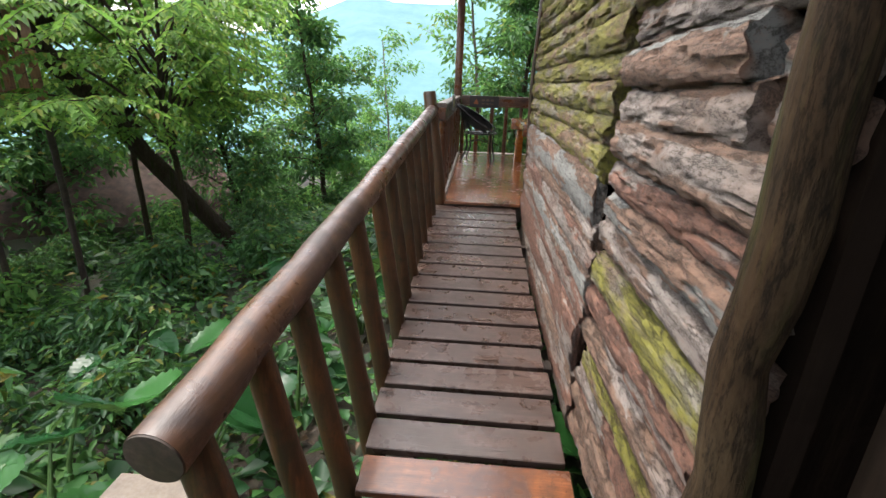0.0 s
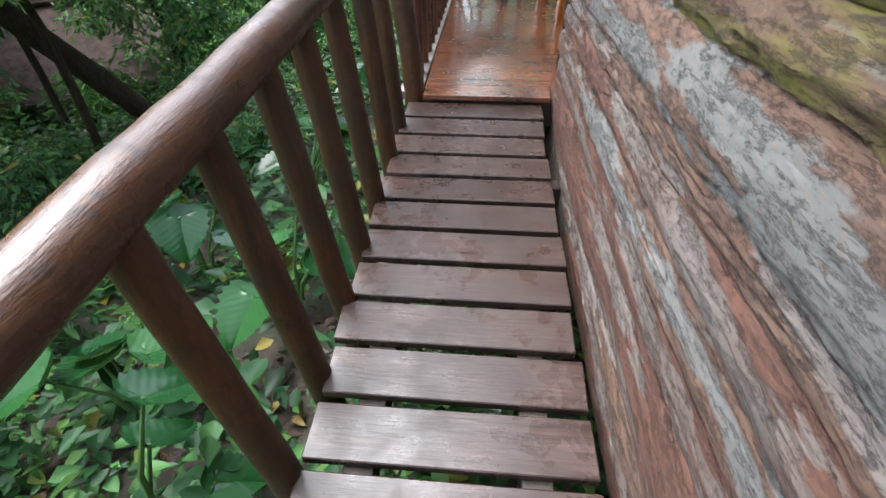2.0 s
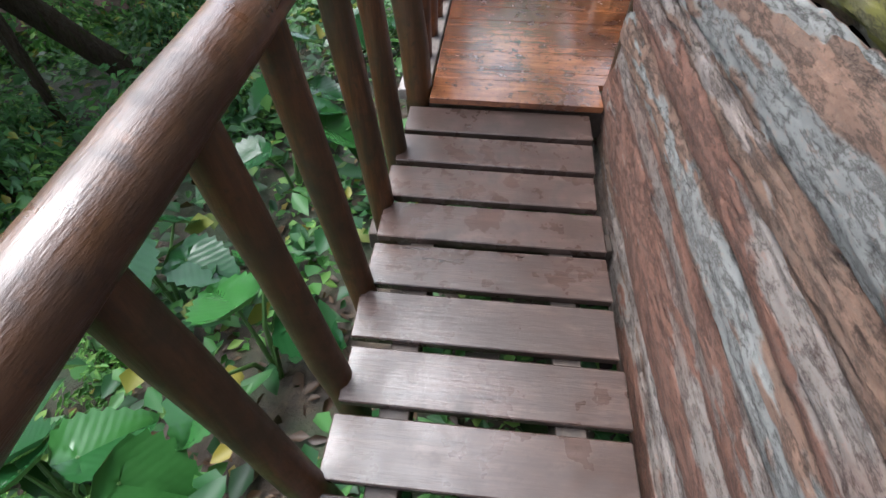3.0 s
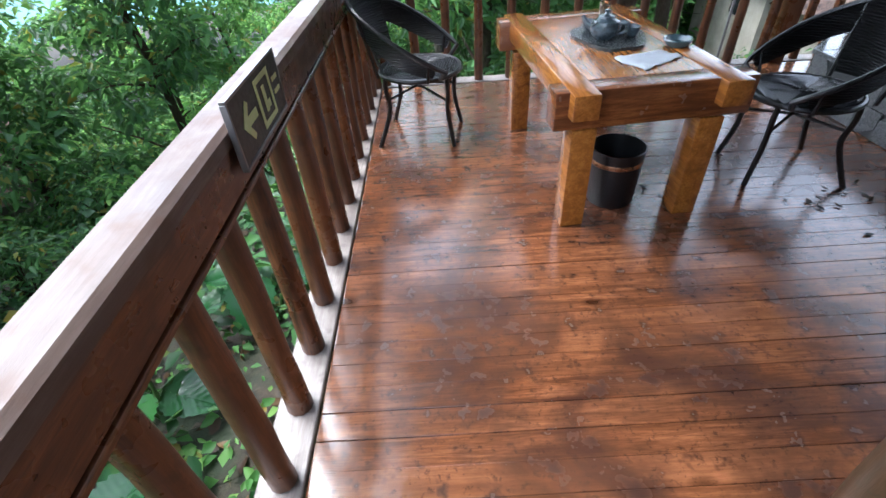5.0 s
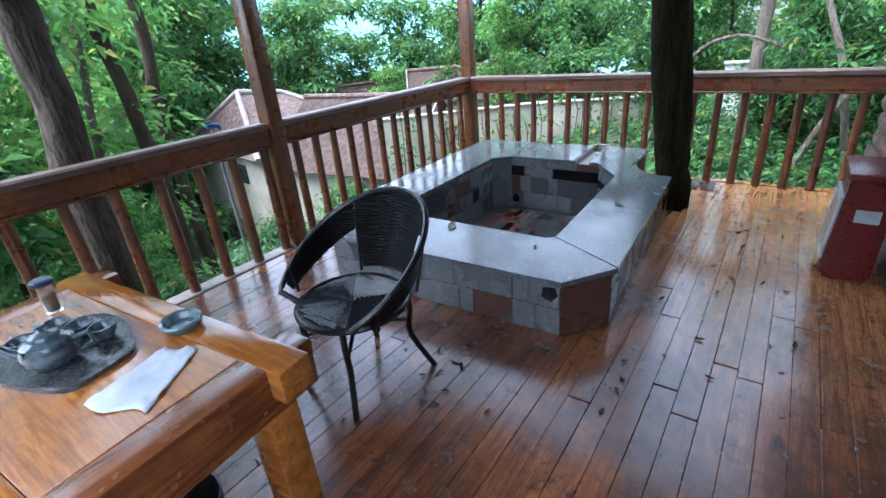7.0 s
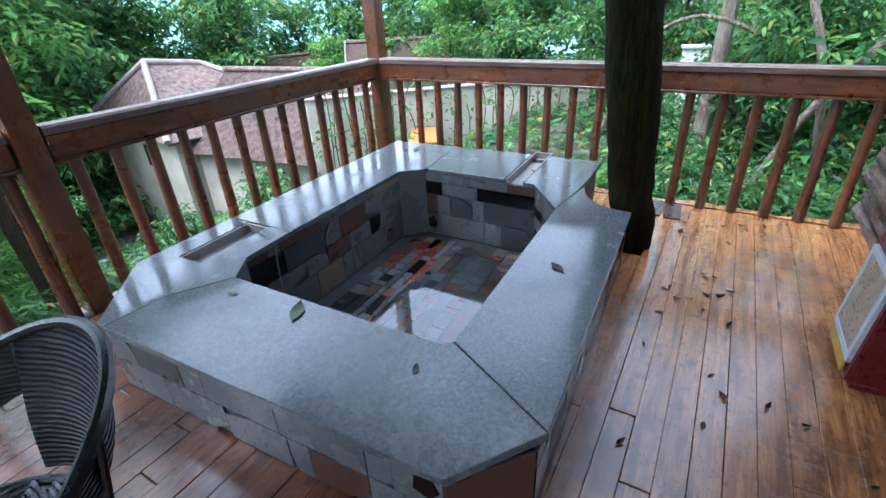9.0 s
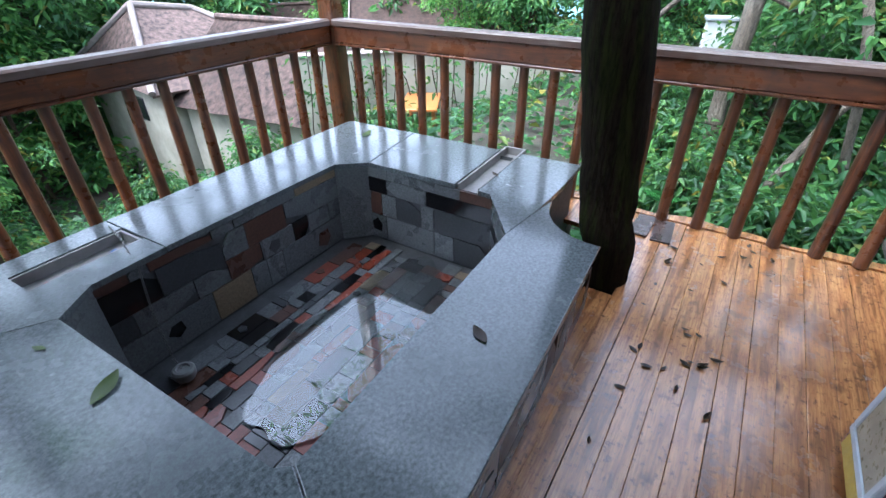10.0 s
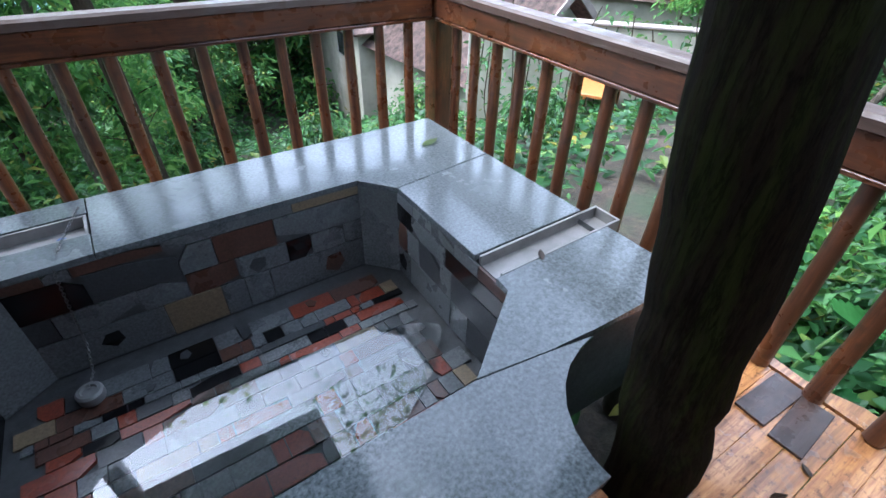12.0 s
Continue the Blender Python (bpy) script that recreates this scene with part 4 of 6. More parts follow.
def teapot(m):
    pot = thing("teapot", m, "small dark blue-grey glazed teapot with lid and spout on the tray", "teapot")
    bm = lathe(bmesh.new(), [(0, 0), (0.035, 0), (0.052, 0.018), (0.058, 0.04), (0.05, 0.062), (0.032, 0.072), (0, 0.073)], 22)
    part("bowl", bm, M_pot, pot)
    bm = lathe(bmesh.new(), [(0.033, 0.073), (0.03, 0.08), (0.012, 0.086), (0.008, 0.092), (0.012, 0.1), (0, 0.104)], 16)
    part("lid", bm, M_pot, pot)
    bm = tube(bmesh.new(), [(0.05, 0, 0.03), (0.075, 0, 0.045), (0.095, 0, 0.07)], [0.014, 0.01, 0.008], 10)
    part("spout", bm, M_pot, pot)
    bm = tube(bmesh.new(), [(-0.052, 0, 0.055), (-0.085, 0, 0.062), (-0.09, 0, 0.035), (-0.056, 0, 0.02)], 0.006, 8)
    part("handle", bm, M_pot, pot)
    return pot


teapot(on_table(-0.005, -0.01, 0.018, 2.4) @ Matrix.Scale(1.3, 4))
for k, (x, y) in enumerate(((0.085, 0.06), (0.11, -0.01), (0.06, 0.13), (-0.02, 0.12))):
    cup = thing("tea_cup", on_table(x * 1.25, y * 1.25, 0.018) @ Matrix.Scale(1.25, 4), "small dark glazed tea cup on the tray", "cup", "tea cups")
    bm = lathe(bmesh.new(), [(0, 0), (0.018, 0), (0.02, 0.004), (0.031, 0.026), (0.033, 0.036), (0.03, 0.036), (0.027, 0.024), (0.014, 0.007), (0, 0.006)], 18)
    part("bowl", bm, M_pot, cup)
mt_glass, nt, bs = material("clear_glass")
bs.inputs["Transmission Weight"].default_value, bs.inputs["Roughness"].default_value, bs.inputs["IOR"].default_value = 1.0, 0.03, 1.45
glass = thing("glass_jar", on_table(0.15, 0.40, 0.002), "tall glass tea jar with a dark blue lid on the table", "jar")
bm = lathe(bmesh.new(), [(0, 0), (0.026, 0), (0.029, 0.11), (0.031, 0.115), (0.0275, 0.11), (0.023, 0.008), (0, 0.008)], 20)
part("tumbler", bm, mt_glass, glass).visible_shadow = False
bm = lathe(bmesh.new(), [(0, 0.009), (0.02, 0.01), (0.024, 0.07), (0, 0.072)], 18)
part("tea_filling", bm, plain("pale_tea_leaves", (0.32, 0.25, 0.15), 0.8), glass)
bm = lathe(bmesh.new(), [(0.033, 0.113), (0.036, 0.116), (0.036, 0.128), (0.03, 0.133), (0, 0.134)], 20)
part("lid", bm, plain("dark_blue_plastic", (0.03, 0.06, 0.12), 0.35), glass, "dark blue lid")
cloth = thing("tea_towel", on_table(0.09, -0.335, 0.002, 0.35), "crumpled white tea towel lying on the table", "towel")
bm = bmesh.new()
g = [[bm.verts.new((-0.13 + 0.26 * i / 16 + 0.012 * math.sin(j * 0.6), (-0.10 + 0.20 * j / 12) * (1 - 0.025 * i), 0.004 + 0.012 * max(0, noise.noise(Vector((i * 0.35, j * 0.4, 4)))) + 0.018 * math.exp(-((i - 5) ** 2 + (j - 8) ** 2) / 8))) for j in range(13)] for i in range(17)]
for i in range(16):
    for j in range(12):
        bm.faces.new((g[i][j], g[i + 1][j], g[i + 1][j + 1], g[i][j + 1]))
ob = part("cloth", bm, plain("white_cotton", (0.85, 0.90, 0.95), 0.85, 0, 0.1, 30), cloth)
sol = ob.modifiers.new("thick", "SOLIDIFY")
sol.thickness = 0.003
bowl = thing("ashtray", on_table(0.29, -0.185, 0.002), "round blue-grey glazed ashtray bowl on the table", "ashtray")
bm = lathe(bmesh.new(), [(0, 0), (0.045, 0), (0.06, 0.012), (0.068, 0.032), (0.064, 0.038), (0.055, 0.034), (0.045, 0.014), (0, 0.01)], 24)
part("dish", bm, plain("blue_glaze", (0.13, 0.21, 0.23), 0.2, 0, 0.4, 25, 0.001, 0.4), bowl)

# ---- waste bin under the table ----
waste = thing("waste_bin", Matrix.Translation((1.44, 2.10, 0.001)) @ Matrix.Scale(1.15, 4), "round black leather-look waste bin with a copper band", "waste bin")
M_black = plain("black_leatherette", (0.012, 0.012, 0.014), 0.4, 0, 0.5, 60, 0.002)
bm = lathe(bmesh.new(), [(0, 0), (0.10, 0), (0.104, 0.01), (0.112, 0.195)], 30)
part("lower_body", bm, M_black, waste)
bm = lathe(bmesh.new(), [(0.1125, 0.195), (0.1145, 0.197), (0.115, 0.213), (0.113, 0.216)], 30)
part("band", bm, plain("copper_band", (0.55, 0.27, 0.14), 0.3, 0.8), waste, "copper band")
bm = lathe(bmesh.new(), [(0.113, 0.216), (0.117, 0.262), (0.112, 0.264), (0.106, 0.2), (0.098, 0.012), (0, 0.012)], 30)
part("upper_body", bm, M_black, waste)

# ---- woven round chairs ----
mt, nt, bs = material("black_woven_rattan")
geo = node(nt, "ShaderNodeTexCoord")
wv = nt.nodes.new("ShaderNodeTexWave")
wv.wave_type, wv.bands_direction = "BANDS", "Z"
wv.inputs["Scale"].default_value, wv.inputs["Distortion"].default_value = 26, 1.5
nt.links.new(geo.outputs["Object"], wv.inputs["Vector"])
ck = node(nt, "ShaderNodeTexChecker", Vector=geo.outputs["Object"], Scale=62.0)
nz = ntex(nt, geo.outputs["Object"], 30, 4)
nt.links.new(ramp(nt, nz, [(0.3, (0.004, 0.004, 0.005)), (0.7, (0.016, 0.016, 0.018))]), bs.inputs["Base Color"])
bs.inputs["Roughness"].default_value = 0.32
bump(nt, bs, mix(nt, 0.5, wv.outputs["Fac"], ck.outputs["Fac"]), 1.0, 0.012)
M_weave = mt
M_frame = plain("black_chair_frame", (0.012, 0.012, 0.013), 0.3, 0, 0.4, 40)
M_seatcane = plain("black_seat_cane", (0.045, 0.047, 0.052), 0.25, 0, 0.5, 50)


def woven_chair(m, label):
    """Faces +x; seat at 0.41 m, a tilted hoop as arms and back."""
    ch = thing("rattan_chair", m, label, "chair", "chairs round the table")
    R, SZ = 0.235, 0.415
    bm = lathe(bmesh.new(), [(0, SZ - 0.016), (R - 0.01, SZ - 0.016), (R - 0.01, SZ - 0.004), (0, SZ + 0.0)], 32)
    part("seat_panel", bm, M_weave, ch)
    # herringbone strands in rings of square outline
    bm = bmesh.new()
    for q in range(1, 15):
        rr = R * q / 15
        for s in range(4):
            a0, a1 = math.pi / 2 * s + math.pi / 4, math.pi / 2 * (s + 1) + math.pi / 4
            p0, p1 = Vector((math.cos(a0), math.sin(a0))) * rr * 1.3, Vector((math.cos(a1), math.sin(a1))) * rr * 1.3
            line = [p0.lerp(p1, t / 6) for t in range(7)]
            line = [p for p in line if p.length < R - 0.008]
            if len(line) > 1:
                tube(bm, [(p.x, p.y, SZ + 0.002 + 0.004 * math.sin((k + s) * 2.0)) for k, p in enumerate(line)], 0.0058, 5)
    part("seat_weave", bm, M_seatcane, ch, "square-spiral woven seat strands")
    bm = tube(bmesh.new(), [(R * math.cos(a), R * math.sin(a), SZ - 0.006) for a in [2 * math.pi * q / 36 for q in range(37)]], 0.014, 8, False)
    part("seat_ring", bm, M_frame, ch)

    def hoop(t, lift=0.0):
        """t from -1 to 1 round the back."""
        a = math.pi + t * radians(128)
        c = 0.5 + 0.5 * math.cos(t * math.pi)
        rad = 0.305 + 0.035 * c
        return Vector((rad * math.cos(a) - 0.02 * c, rad * math.sin(a) * 1.03, SZ + 0.05 + 0.335 * (math.cos(t * radians(128)) + 0.616) / 1.616 + lift))

    n = 48
    rim = [hoop(-1 + 2 * q / n) for q in range(n + 1)]
    rim = [Vector((rim[0].x * 0.77, rim[0].y * 0.77, SZ - 0.006))] + rim + [Vector((rim[-1].x * 0.77, rim[-1].y * 0.77, SZ - 0.006))]
    part("hoop_frame", tube(bmesh.new(), rim, 0.0135, 8), M_frame, ch)

    def sheet(t0, t1, low, n=30, k=6):
        bm = bmesh.new()
        rows = []
        for q in range(n + 1):
            t = t0 + (t1 - t0) * q / n
            top, bot = hoop(t), low(t)
            rows.append([bm.verts.new(top.lerp(bot, w / k) + Vector((0.012 * math.sin(math.pi * w / k), 0, 0))) for w in range(k + 1)])
        for a, b in zip(rows, rows[1:]):
            for w in range(k):
                bm.faces.new((a[w], a[w + 1], b[w + 1], b[w]))
        bmesh.ops.solidify(bm, geom=bm.faces[:], thickness=0.012)
        return bm

    def band_low(t):
        p = hoop(t)
        drop = 0.04 + 0.09 * math.sin(min(1, (1 - abs(t)) * 2.0) * math.pi / 2)
        return Vector((p.x * 0.92, p.y * 0.92, max(SZ + 0.005, p.z - drop)))

    part("arm_band", sheet(-0.9, 0.9, band_low, 44), M_weave, ch, "woven band of the hoop")

    def back_low(t):
        p = hoop(t)
        return Vector((p.x * 0.70, p.y * 0.66, SZ + 0.035))

    part("back_panel", sheet(-0.31, 0.31, back_low, 20, 10), M_weave, ch, "woven back panel")
    # uprights and legs
    for s in (-1, 1):
        p = hoop(0.33 * s)
        part("back_strut", tube(bmesh.new(), [p, Vector((p.x * 0.78, p.y * 0.8, SZ))], 0.009, 8), M_frame, ch)
        p = hoop(0.86 * s)
        part("arm_strut", tube(bmesh.new(), [p, Vector((p.x * 0.9, p.y * 0.9, SZ))], 0.009, 8), M_frame, ch)
    feet = []
    for a, flare in ((-40, 1.15), (40, 1.15), (140, 1.36), (-140, 1.36)):
        c, s = math.cos(radians(a)), math.sin(radians(a))
        pts = [(c * R * 0.98, s * R * 0.98, SZ - 0.01), (c * R * 1.0, s * R * 1.0, 0.32), (c * R * 0.96, s * R * 0.96, 0.2), (c * R * flare, s * R * flare, 0.0)]
        feet.append(Vector((c * R * 0.98, s * R * 0.98, 0.27)))
        part("leg", tube(bmesh.new(), trunk_path(pts, 10, 0.0), 0.0135, 8), M_frame, ch)
    for a, b in ((0, 2), (1, 3)):
        part("cross_brace", tube(bmesh.new(), [feet[a], (feet[a] + feet[b]) / 2 + Vector((0, 0, 0.03 + 0.022 * a)), feet[b]], 0.008, 6), M_frame, ch)
    return ch


woven_chair(Matrix.Translation((0.46, 3.02, 0)) @ Matrix.Rotation(radians(-10), 4, "Z") @ Matrix.Scale(1.08, 4), "black woven rattan armchair with a hoop back beside the railing")
woven_chair(Matrix.Translation((2.41, 2.29, 0)) @ Matrix.Rotation(radians(174), 4, "Z") @ Matrix.Scale(1.06, 4), "black woven rattan armchair with a hoop back before the tub")

# ---- signs on the railing ----
M_dark_plate = plain("dark_green_plate", (0.012, 0.022, 0.02), 0.35)
M_glow = plain("pale_green_print", (0.85, 0.92, 0.42), 0.5, 0, 0.1)
M_edge = plain("grey_metal_edge", (0.4, 0.4, 0.4), 0.35, 0.7)
sign = thing("exit_sign", Matrix.Translation((0.088, 1.235, 0.957)) @ Matrix(((0, 0, 1, 0), (1, 0, 0, 0), (0, 1, 0, 0), (0, 0, 0, 1))), "dark green exit sign with pale arrow and doorway on the railing", "sign")
bm = box(bmesh.new(), (0, 0, 0), (0.40, 0.165, 0.012), 0.002)
part("plate", bm, M_dark_plate, sign)
for c, s in (((0, 0.085, 0.001), (0.41, 0.008, 0.016)), ((0, -0.085, 0.001), (0.41, 0.008, 0.016)), ((0.203, 0, 0.001), (0.008, 0.162, 0.016)), ((-0.203, 0, 0.001), (0.008, 0.162, 0.016))):
    part("edge_strip", box(bmesh.new(), c, s, 0.001), M_edge, sign)
bm = bmesh.new()
prism(bm, [(-0.15, 0.0), (-0.10, 0.05), (-0.085, 0.04), (-0.11, 0.012), (-0.04, 0.012), (-0.04, -0.012), (-0.11, -0.012), (-0.085, -0.04), (-0.10, -0.05)], 0.0065, 0.0085)
part("arrow", bm, M_glow, sign, "pale arrow", False)
bm = bmesh.new()
for c, s in (((-0.005, 0, 0.0075), (0.014, 0.13, 0.002)), ((0.105, 0, 0.0075), (0.014, 0.13, 0.002)), ((0.05, 0.058, 0.0075), (0.096, 0.014, 0.002)), ((0.05, -0.058, 0.0075), (0.096, 0.014, 0.002)), ((0.045, 0.0, 0.0075), (0.02, 0.07, 0.002)), ((0.062, -0.02, 0.0075), (0.03, 0.02, 0.002))):
    box(bm, c, s, 0)
part("doorway_mark", bm, M_glow, sign, "pale doorway mark", False)
for k in range(2):
    part("print_bar", box(bmesh.new(), (0.155, 0.02 - 0.035 * k, 0.0075), (0.05, 0.012, 0.002), 0), M_glow, sign, "", False)
board = thing("notice_board", Matrix.Translation((0.50, 3.915, 0.90)) @ Matrix(((1, 0, 0, 0), (0, 0, -1, 0), (0, 1, 0, 0), (0, 0, 0, 1))), "dark wooden notice with a small orange shape on the railing", "sign")
part("plate", box(bmesh.new(), (0, 0, 0), (0.52, 0.20, 0.02), 0.004), wood("dark_notice_wood", (0.015, 0.008, 0.006), (0.03, 0.016, 0.011), (0.05, 0.028, 0.02), "x"), board)
bm = bmesh.new()
prism(bm, [(-0.19, -0.04), (-0.10, -0.045), (-0.115, 0.0), (-0.14, 0.045), (-0.165, 0.01)], 0.0105, 0.0125)
part("flame_shape", bm, plain("orange_print", (0.5, 0.13, 0.03), 0.5), board, "orange shape", False)
M_print = plain("brown_print", (0.16, 0.09, 0.06), 0.6)
for k in range(3):
    for dy, hh in ((0.025, 0.035), (-0.035, 0.02)):
        part("print_bar", box(bmesh.new(), (-0.02 + 0.08 * k, dy, 0.0115), (0.055, hh, 0.002), 0), M_print, board, "", False)

# ---- a blue tap on a thin pipe behind the railing ----
tap = thing("garden_tap", Matrix.Translation((2.979, 4.12, 0.0)), "thin grey water pipe with a bright blue tap behind the railing", "tap")
part("pipe", tube(bmesh.new(), [(0, 0, ground_z(2.979, 4.12) - 0.05), (0.004, 0, 0.2), (0, 0, 1.032)], 0.011, 10), plain("grey_pipe", (0.35, 0.35, 0.34), 0.5), tap)
part("tap_body", tube(bmesh.new(), [(-0.035, 0, 1.032), (0, 0, 1.032 + 0.004), (0.045, 0, 1.032), (0.06, 0, 1.032 - 0.03)], [0.014, 0.018, 0.014, 0.012], 12), plain("blue_plastic", (0.03, 0.16, 0.55), 0.35), tap, "bright blue plastic tap body")
part("lever", box(bmesh.new(), (-0.012, 0, 1.032 + 0.032), (0.075, 0.016, 0.010), 0.003), plain("dark_plastic", (0.04, 0.05, 0.07), 0.4), tap, "dark lever")
part("spindle", tube(bmesh.new(), [(0, 0, 1.032 + 0.012), (0, 0, 1.032 + 0.03)], 0.007, 8), M_edge, tap)

# ---- red box by the wall ----
red = thing("red_box", Matrix.Translation((4.64, 0.375, 0)) @ Matrix.Rotation(radians(0), 4, "Z"), "red metal fire-extinguisher box with a tilted front, against the wall", "fire box")
M_red = plain("red_enamel", (0.18, 0.010, 0.012), 0.3, 0, 0.25, 8)
bm = bmesh.new()
prof = [(-0.105, 0.03), (0.135, 0.03), (0.10, 0.60), (-0.105, 0.60)]
vs = [[bm.verts.new((x, y, z)) for y, z in prof] for x in (-0.19, 0.19)]
for k in range(4):
    bm.faces.new((vs[0][k], vs[0][(k + 1) % 4], vs[1][(k + 1) % 4], vs[1][k]))
bm.faces.new(vs[0][::-1])
bm.faces.new(vs[1])
bmesh.ops.recalc_face_normals(bm, faces=bm.faces[:])
bmesh.ops.bevel(bm, geom=bm.edges[:], offset=0.008, segments=2, affect="EDGES")
part("case", bm, M_red, red)
part("lid", box(bmesh.new(), (0, -0.005, 0.622), (0.42, 0.245, 0.04), 0.008, None, 2), M_red, red)
part("plinth", box(bmesh.new(), (0, 0.01, 0.015), (0.36, 0.2, 0.03), 0.003), M_red, red)
FR = Matrix.Translation((0, 0.127, 0.30)) @ Matrix.Rotation(radians(3.5), 4, "X")
M_white_p = plain("white_frame_paint", (0.62, 0.66, 0.70), 0.35)
for c, s in (((0, 0, 0.18), (0.32, 0.02, 0.03)), ((0, 0, -0.18), (0.32, 0.02, 0.03)), ((-0.145, 0, 0), (0.03, 0.02, 0.33)), ((0.145, 0, 0), (0.03, 0.02, 0.33))):
    part("front_frame", box(bmesh.new(), c, s, 0.004, FR), M_white_p, red, "pale grey front frame")
part("front_card", box(bmesh.new(), (0, 0.002, 0.0), (0.258, 0.008, 0.328), 0.001, FR), plain("faded_print", (0.42, 0.36, 0.24), 0.3, 0, 0.6, 9), red, "faded printed card")
part("yellow_card", box(bmesh.new(), (0, 0.002, -0.228), (0.28, 0.008, 0.055), 0.001, FR), plain("yellow_print", (0.62, 0.42, 0.05), 0.4), red, "yellow printed strip")
part("side_label", box(bmesh.new(), (-0.1925, -0.01, 0.40), (0.004, 0.11, 0.075), 0.0005), M_white_p, red, "white paper label")

# ---- fallen leaves ----
M_dead = leaf_mat("dead_leaves", (0.03, 0.015, 0.008), (0.07, 0.035, 0.018), (0.16, 0.08, 0.03), 0.5, 0.1)
M_green_leaf = leaf_mat("fallen_green_leaf", (0.08, 0.13, 0.02), (0.12, 0.17, 0.03), (0.2, 0.22, 0.04), 0.35, 0.2)


def fallen_leaf(x, y, z, size, a, mt, label, curl=0.35):
    bm = bmesh.new()
    k = 6
    rows = []
    for i in range(k + 1):
        t = i / k
        w = 0.22 * math.sin(math.pi * min(1, t * 0.94 + 0.03)) * size
        lift = curl * size * 0.35 * (t - 0.4) ** 2 * 2
        rows.append([bm.verts.new((t * size, s * w, 0.003 + lift + abs(s) * curl * w * 0.5)) for s in (-1, 0, 1)])
    for p, q in zip(rows, rows[1:]):
        for j in range(2):
            bm.faces.new((p[j], q[j], q[j + 1], p[j + 1]))
    ob = tagged(part("fallen_leaf", bm, mt), label, "leaf", "fallen leaves")
    ob.matrix_basis = Matrix.Translation((x, y, z)) @ Matrix.Rotation(a, 4, "Z")
    return ob


rng = random.Random(8)
for cx, cy, n, sp in ((2.62, 1.95, 16, 0.25), (2.3, 2.1, 4, 0.3), (1.75, 2.2, 8, 0.25), (4.9, 1.1, 16, 0.25), (5.5, 1.2, 8, 0.3), (4.2, 1.0, 8, 0.4), (5.9, 0.9, 7, 0.3), (3.1, 1.2, 7, 0.4), (0.6, 2.9, 2, 0.3), (3.4, 0.8, 6, 0.5)):
    for _ in range(n):
        fallen_leaf(cx + rng.gauss(0, sp * 0.55), max(0.4, min(1.24 if cx > 3 else 3.5, cy + rng.gauss(0, sp * 0.5))), 0.0, rng.uniform(0.025, 0.055), rng.uniform(0, 6.3), M_dead, "small curled dead leaf lying on the wet deck", rng.uniform(0.3, 1.6))
for u, v, s, a, mt in ((3.55, 2.35, 0.13, 0.5, M_green_leaf), (5.75, 3.1, 0.12, 0.2, M_green_leaf), (4.35, 1.47, 0.09, 1.0, M_dead), (3.6, 2.72, 0.05, 2.0, M_green_leaf), (5.6, 2.0, 0.06, 1.0, M_dead), (3.5, 1.75, 0.05, 0.4, M_dead)):
    p = TUB @ Vector((u, v, RIM1))
    fallen_leaf(p.x, p.y, p.z, s, a, mt, "fallen leaf lying on the granite rim", 0.4)
# two short dark boards laid on the deck by the tree
for k, (x, y) in enumerate(((6.0, 1.31), (6.02, 1.43))):
    bm = box(bmesh.new(), (0, 0, 0.007), (0.27, 0.11, 0.012), 0.002)
    put(tagged(part("loose_board", bm, M_tread), "short dark weathered board lying on the deck", "board", "loose boards"), Matrix.Translation((x, y, 0)) @ Matrix.Rotation(0.06 - 0.1 * k, 4, "Z"))



# ---- trees ----
NR = np.random.RandomState(12)


def crown_leaves(centres, spread, per, size, mt, name, flat=0.6, seed=1, droop=0.3):
    """Clumps of pointed leaves about the centres."""
    rs = np.random.RandomState(seed)
    c = np.repeat(np.asarray(centres), per, axis=0)
    n = len(c)
    sp = np.repeat(np.asarray(spread) if np.ndim(spread) else np.full(len(centres), spread), per)
    d = rs.normal(size=(n, 3))
    d[:, 2] *= flat
    pos = c + d * sp[:, None] * 0.5
    along = rs.normal(size=(n, 3)) + d * 0.7
    along[:, 2] = along[:, 2] * 0.5 - 0.35
    nrm = rs.normal(size=(n, 3)) * 0.45 + np.array([0, 0, 1.0])
    L = size * rs.uniform(0.6, 1.35, n)
    v, q = leaf_arrays(pos, along, nrm, L, L * rs.uniform(0.34, 0.5, n), droop)
    return quick_mesh(name, v, q, mt)


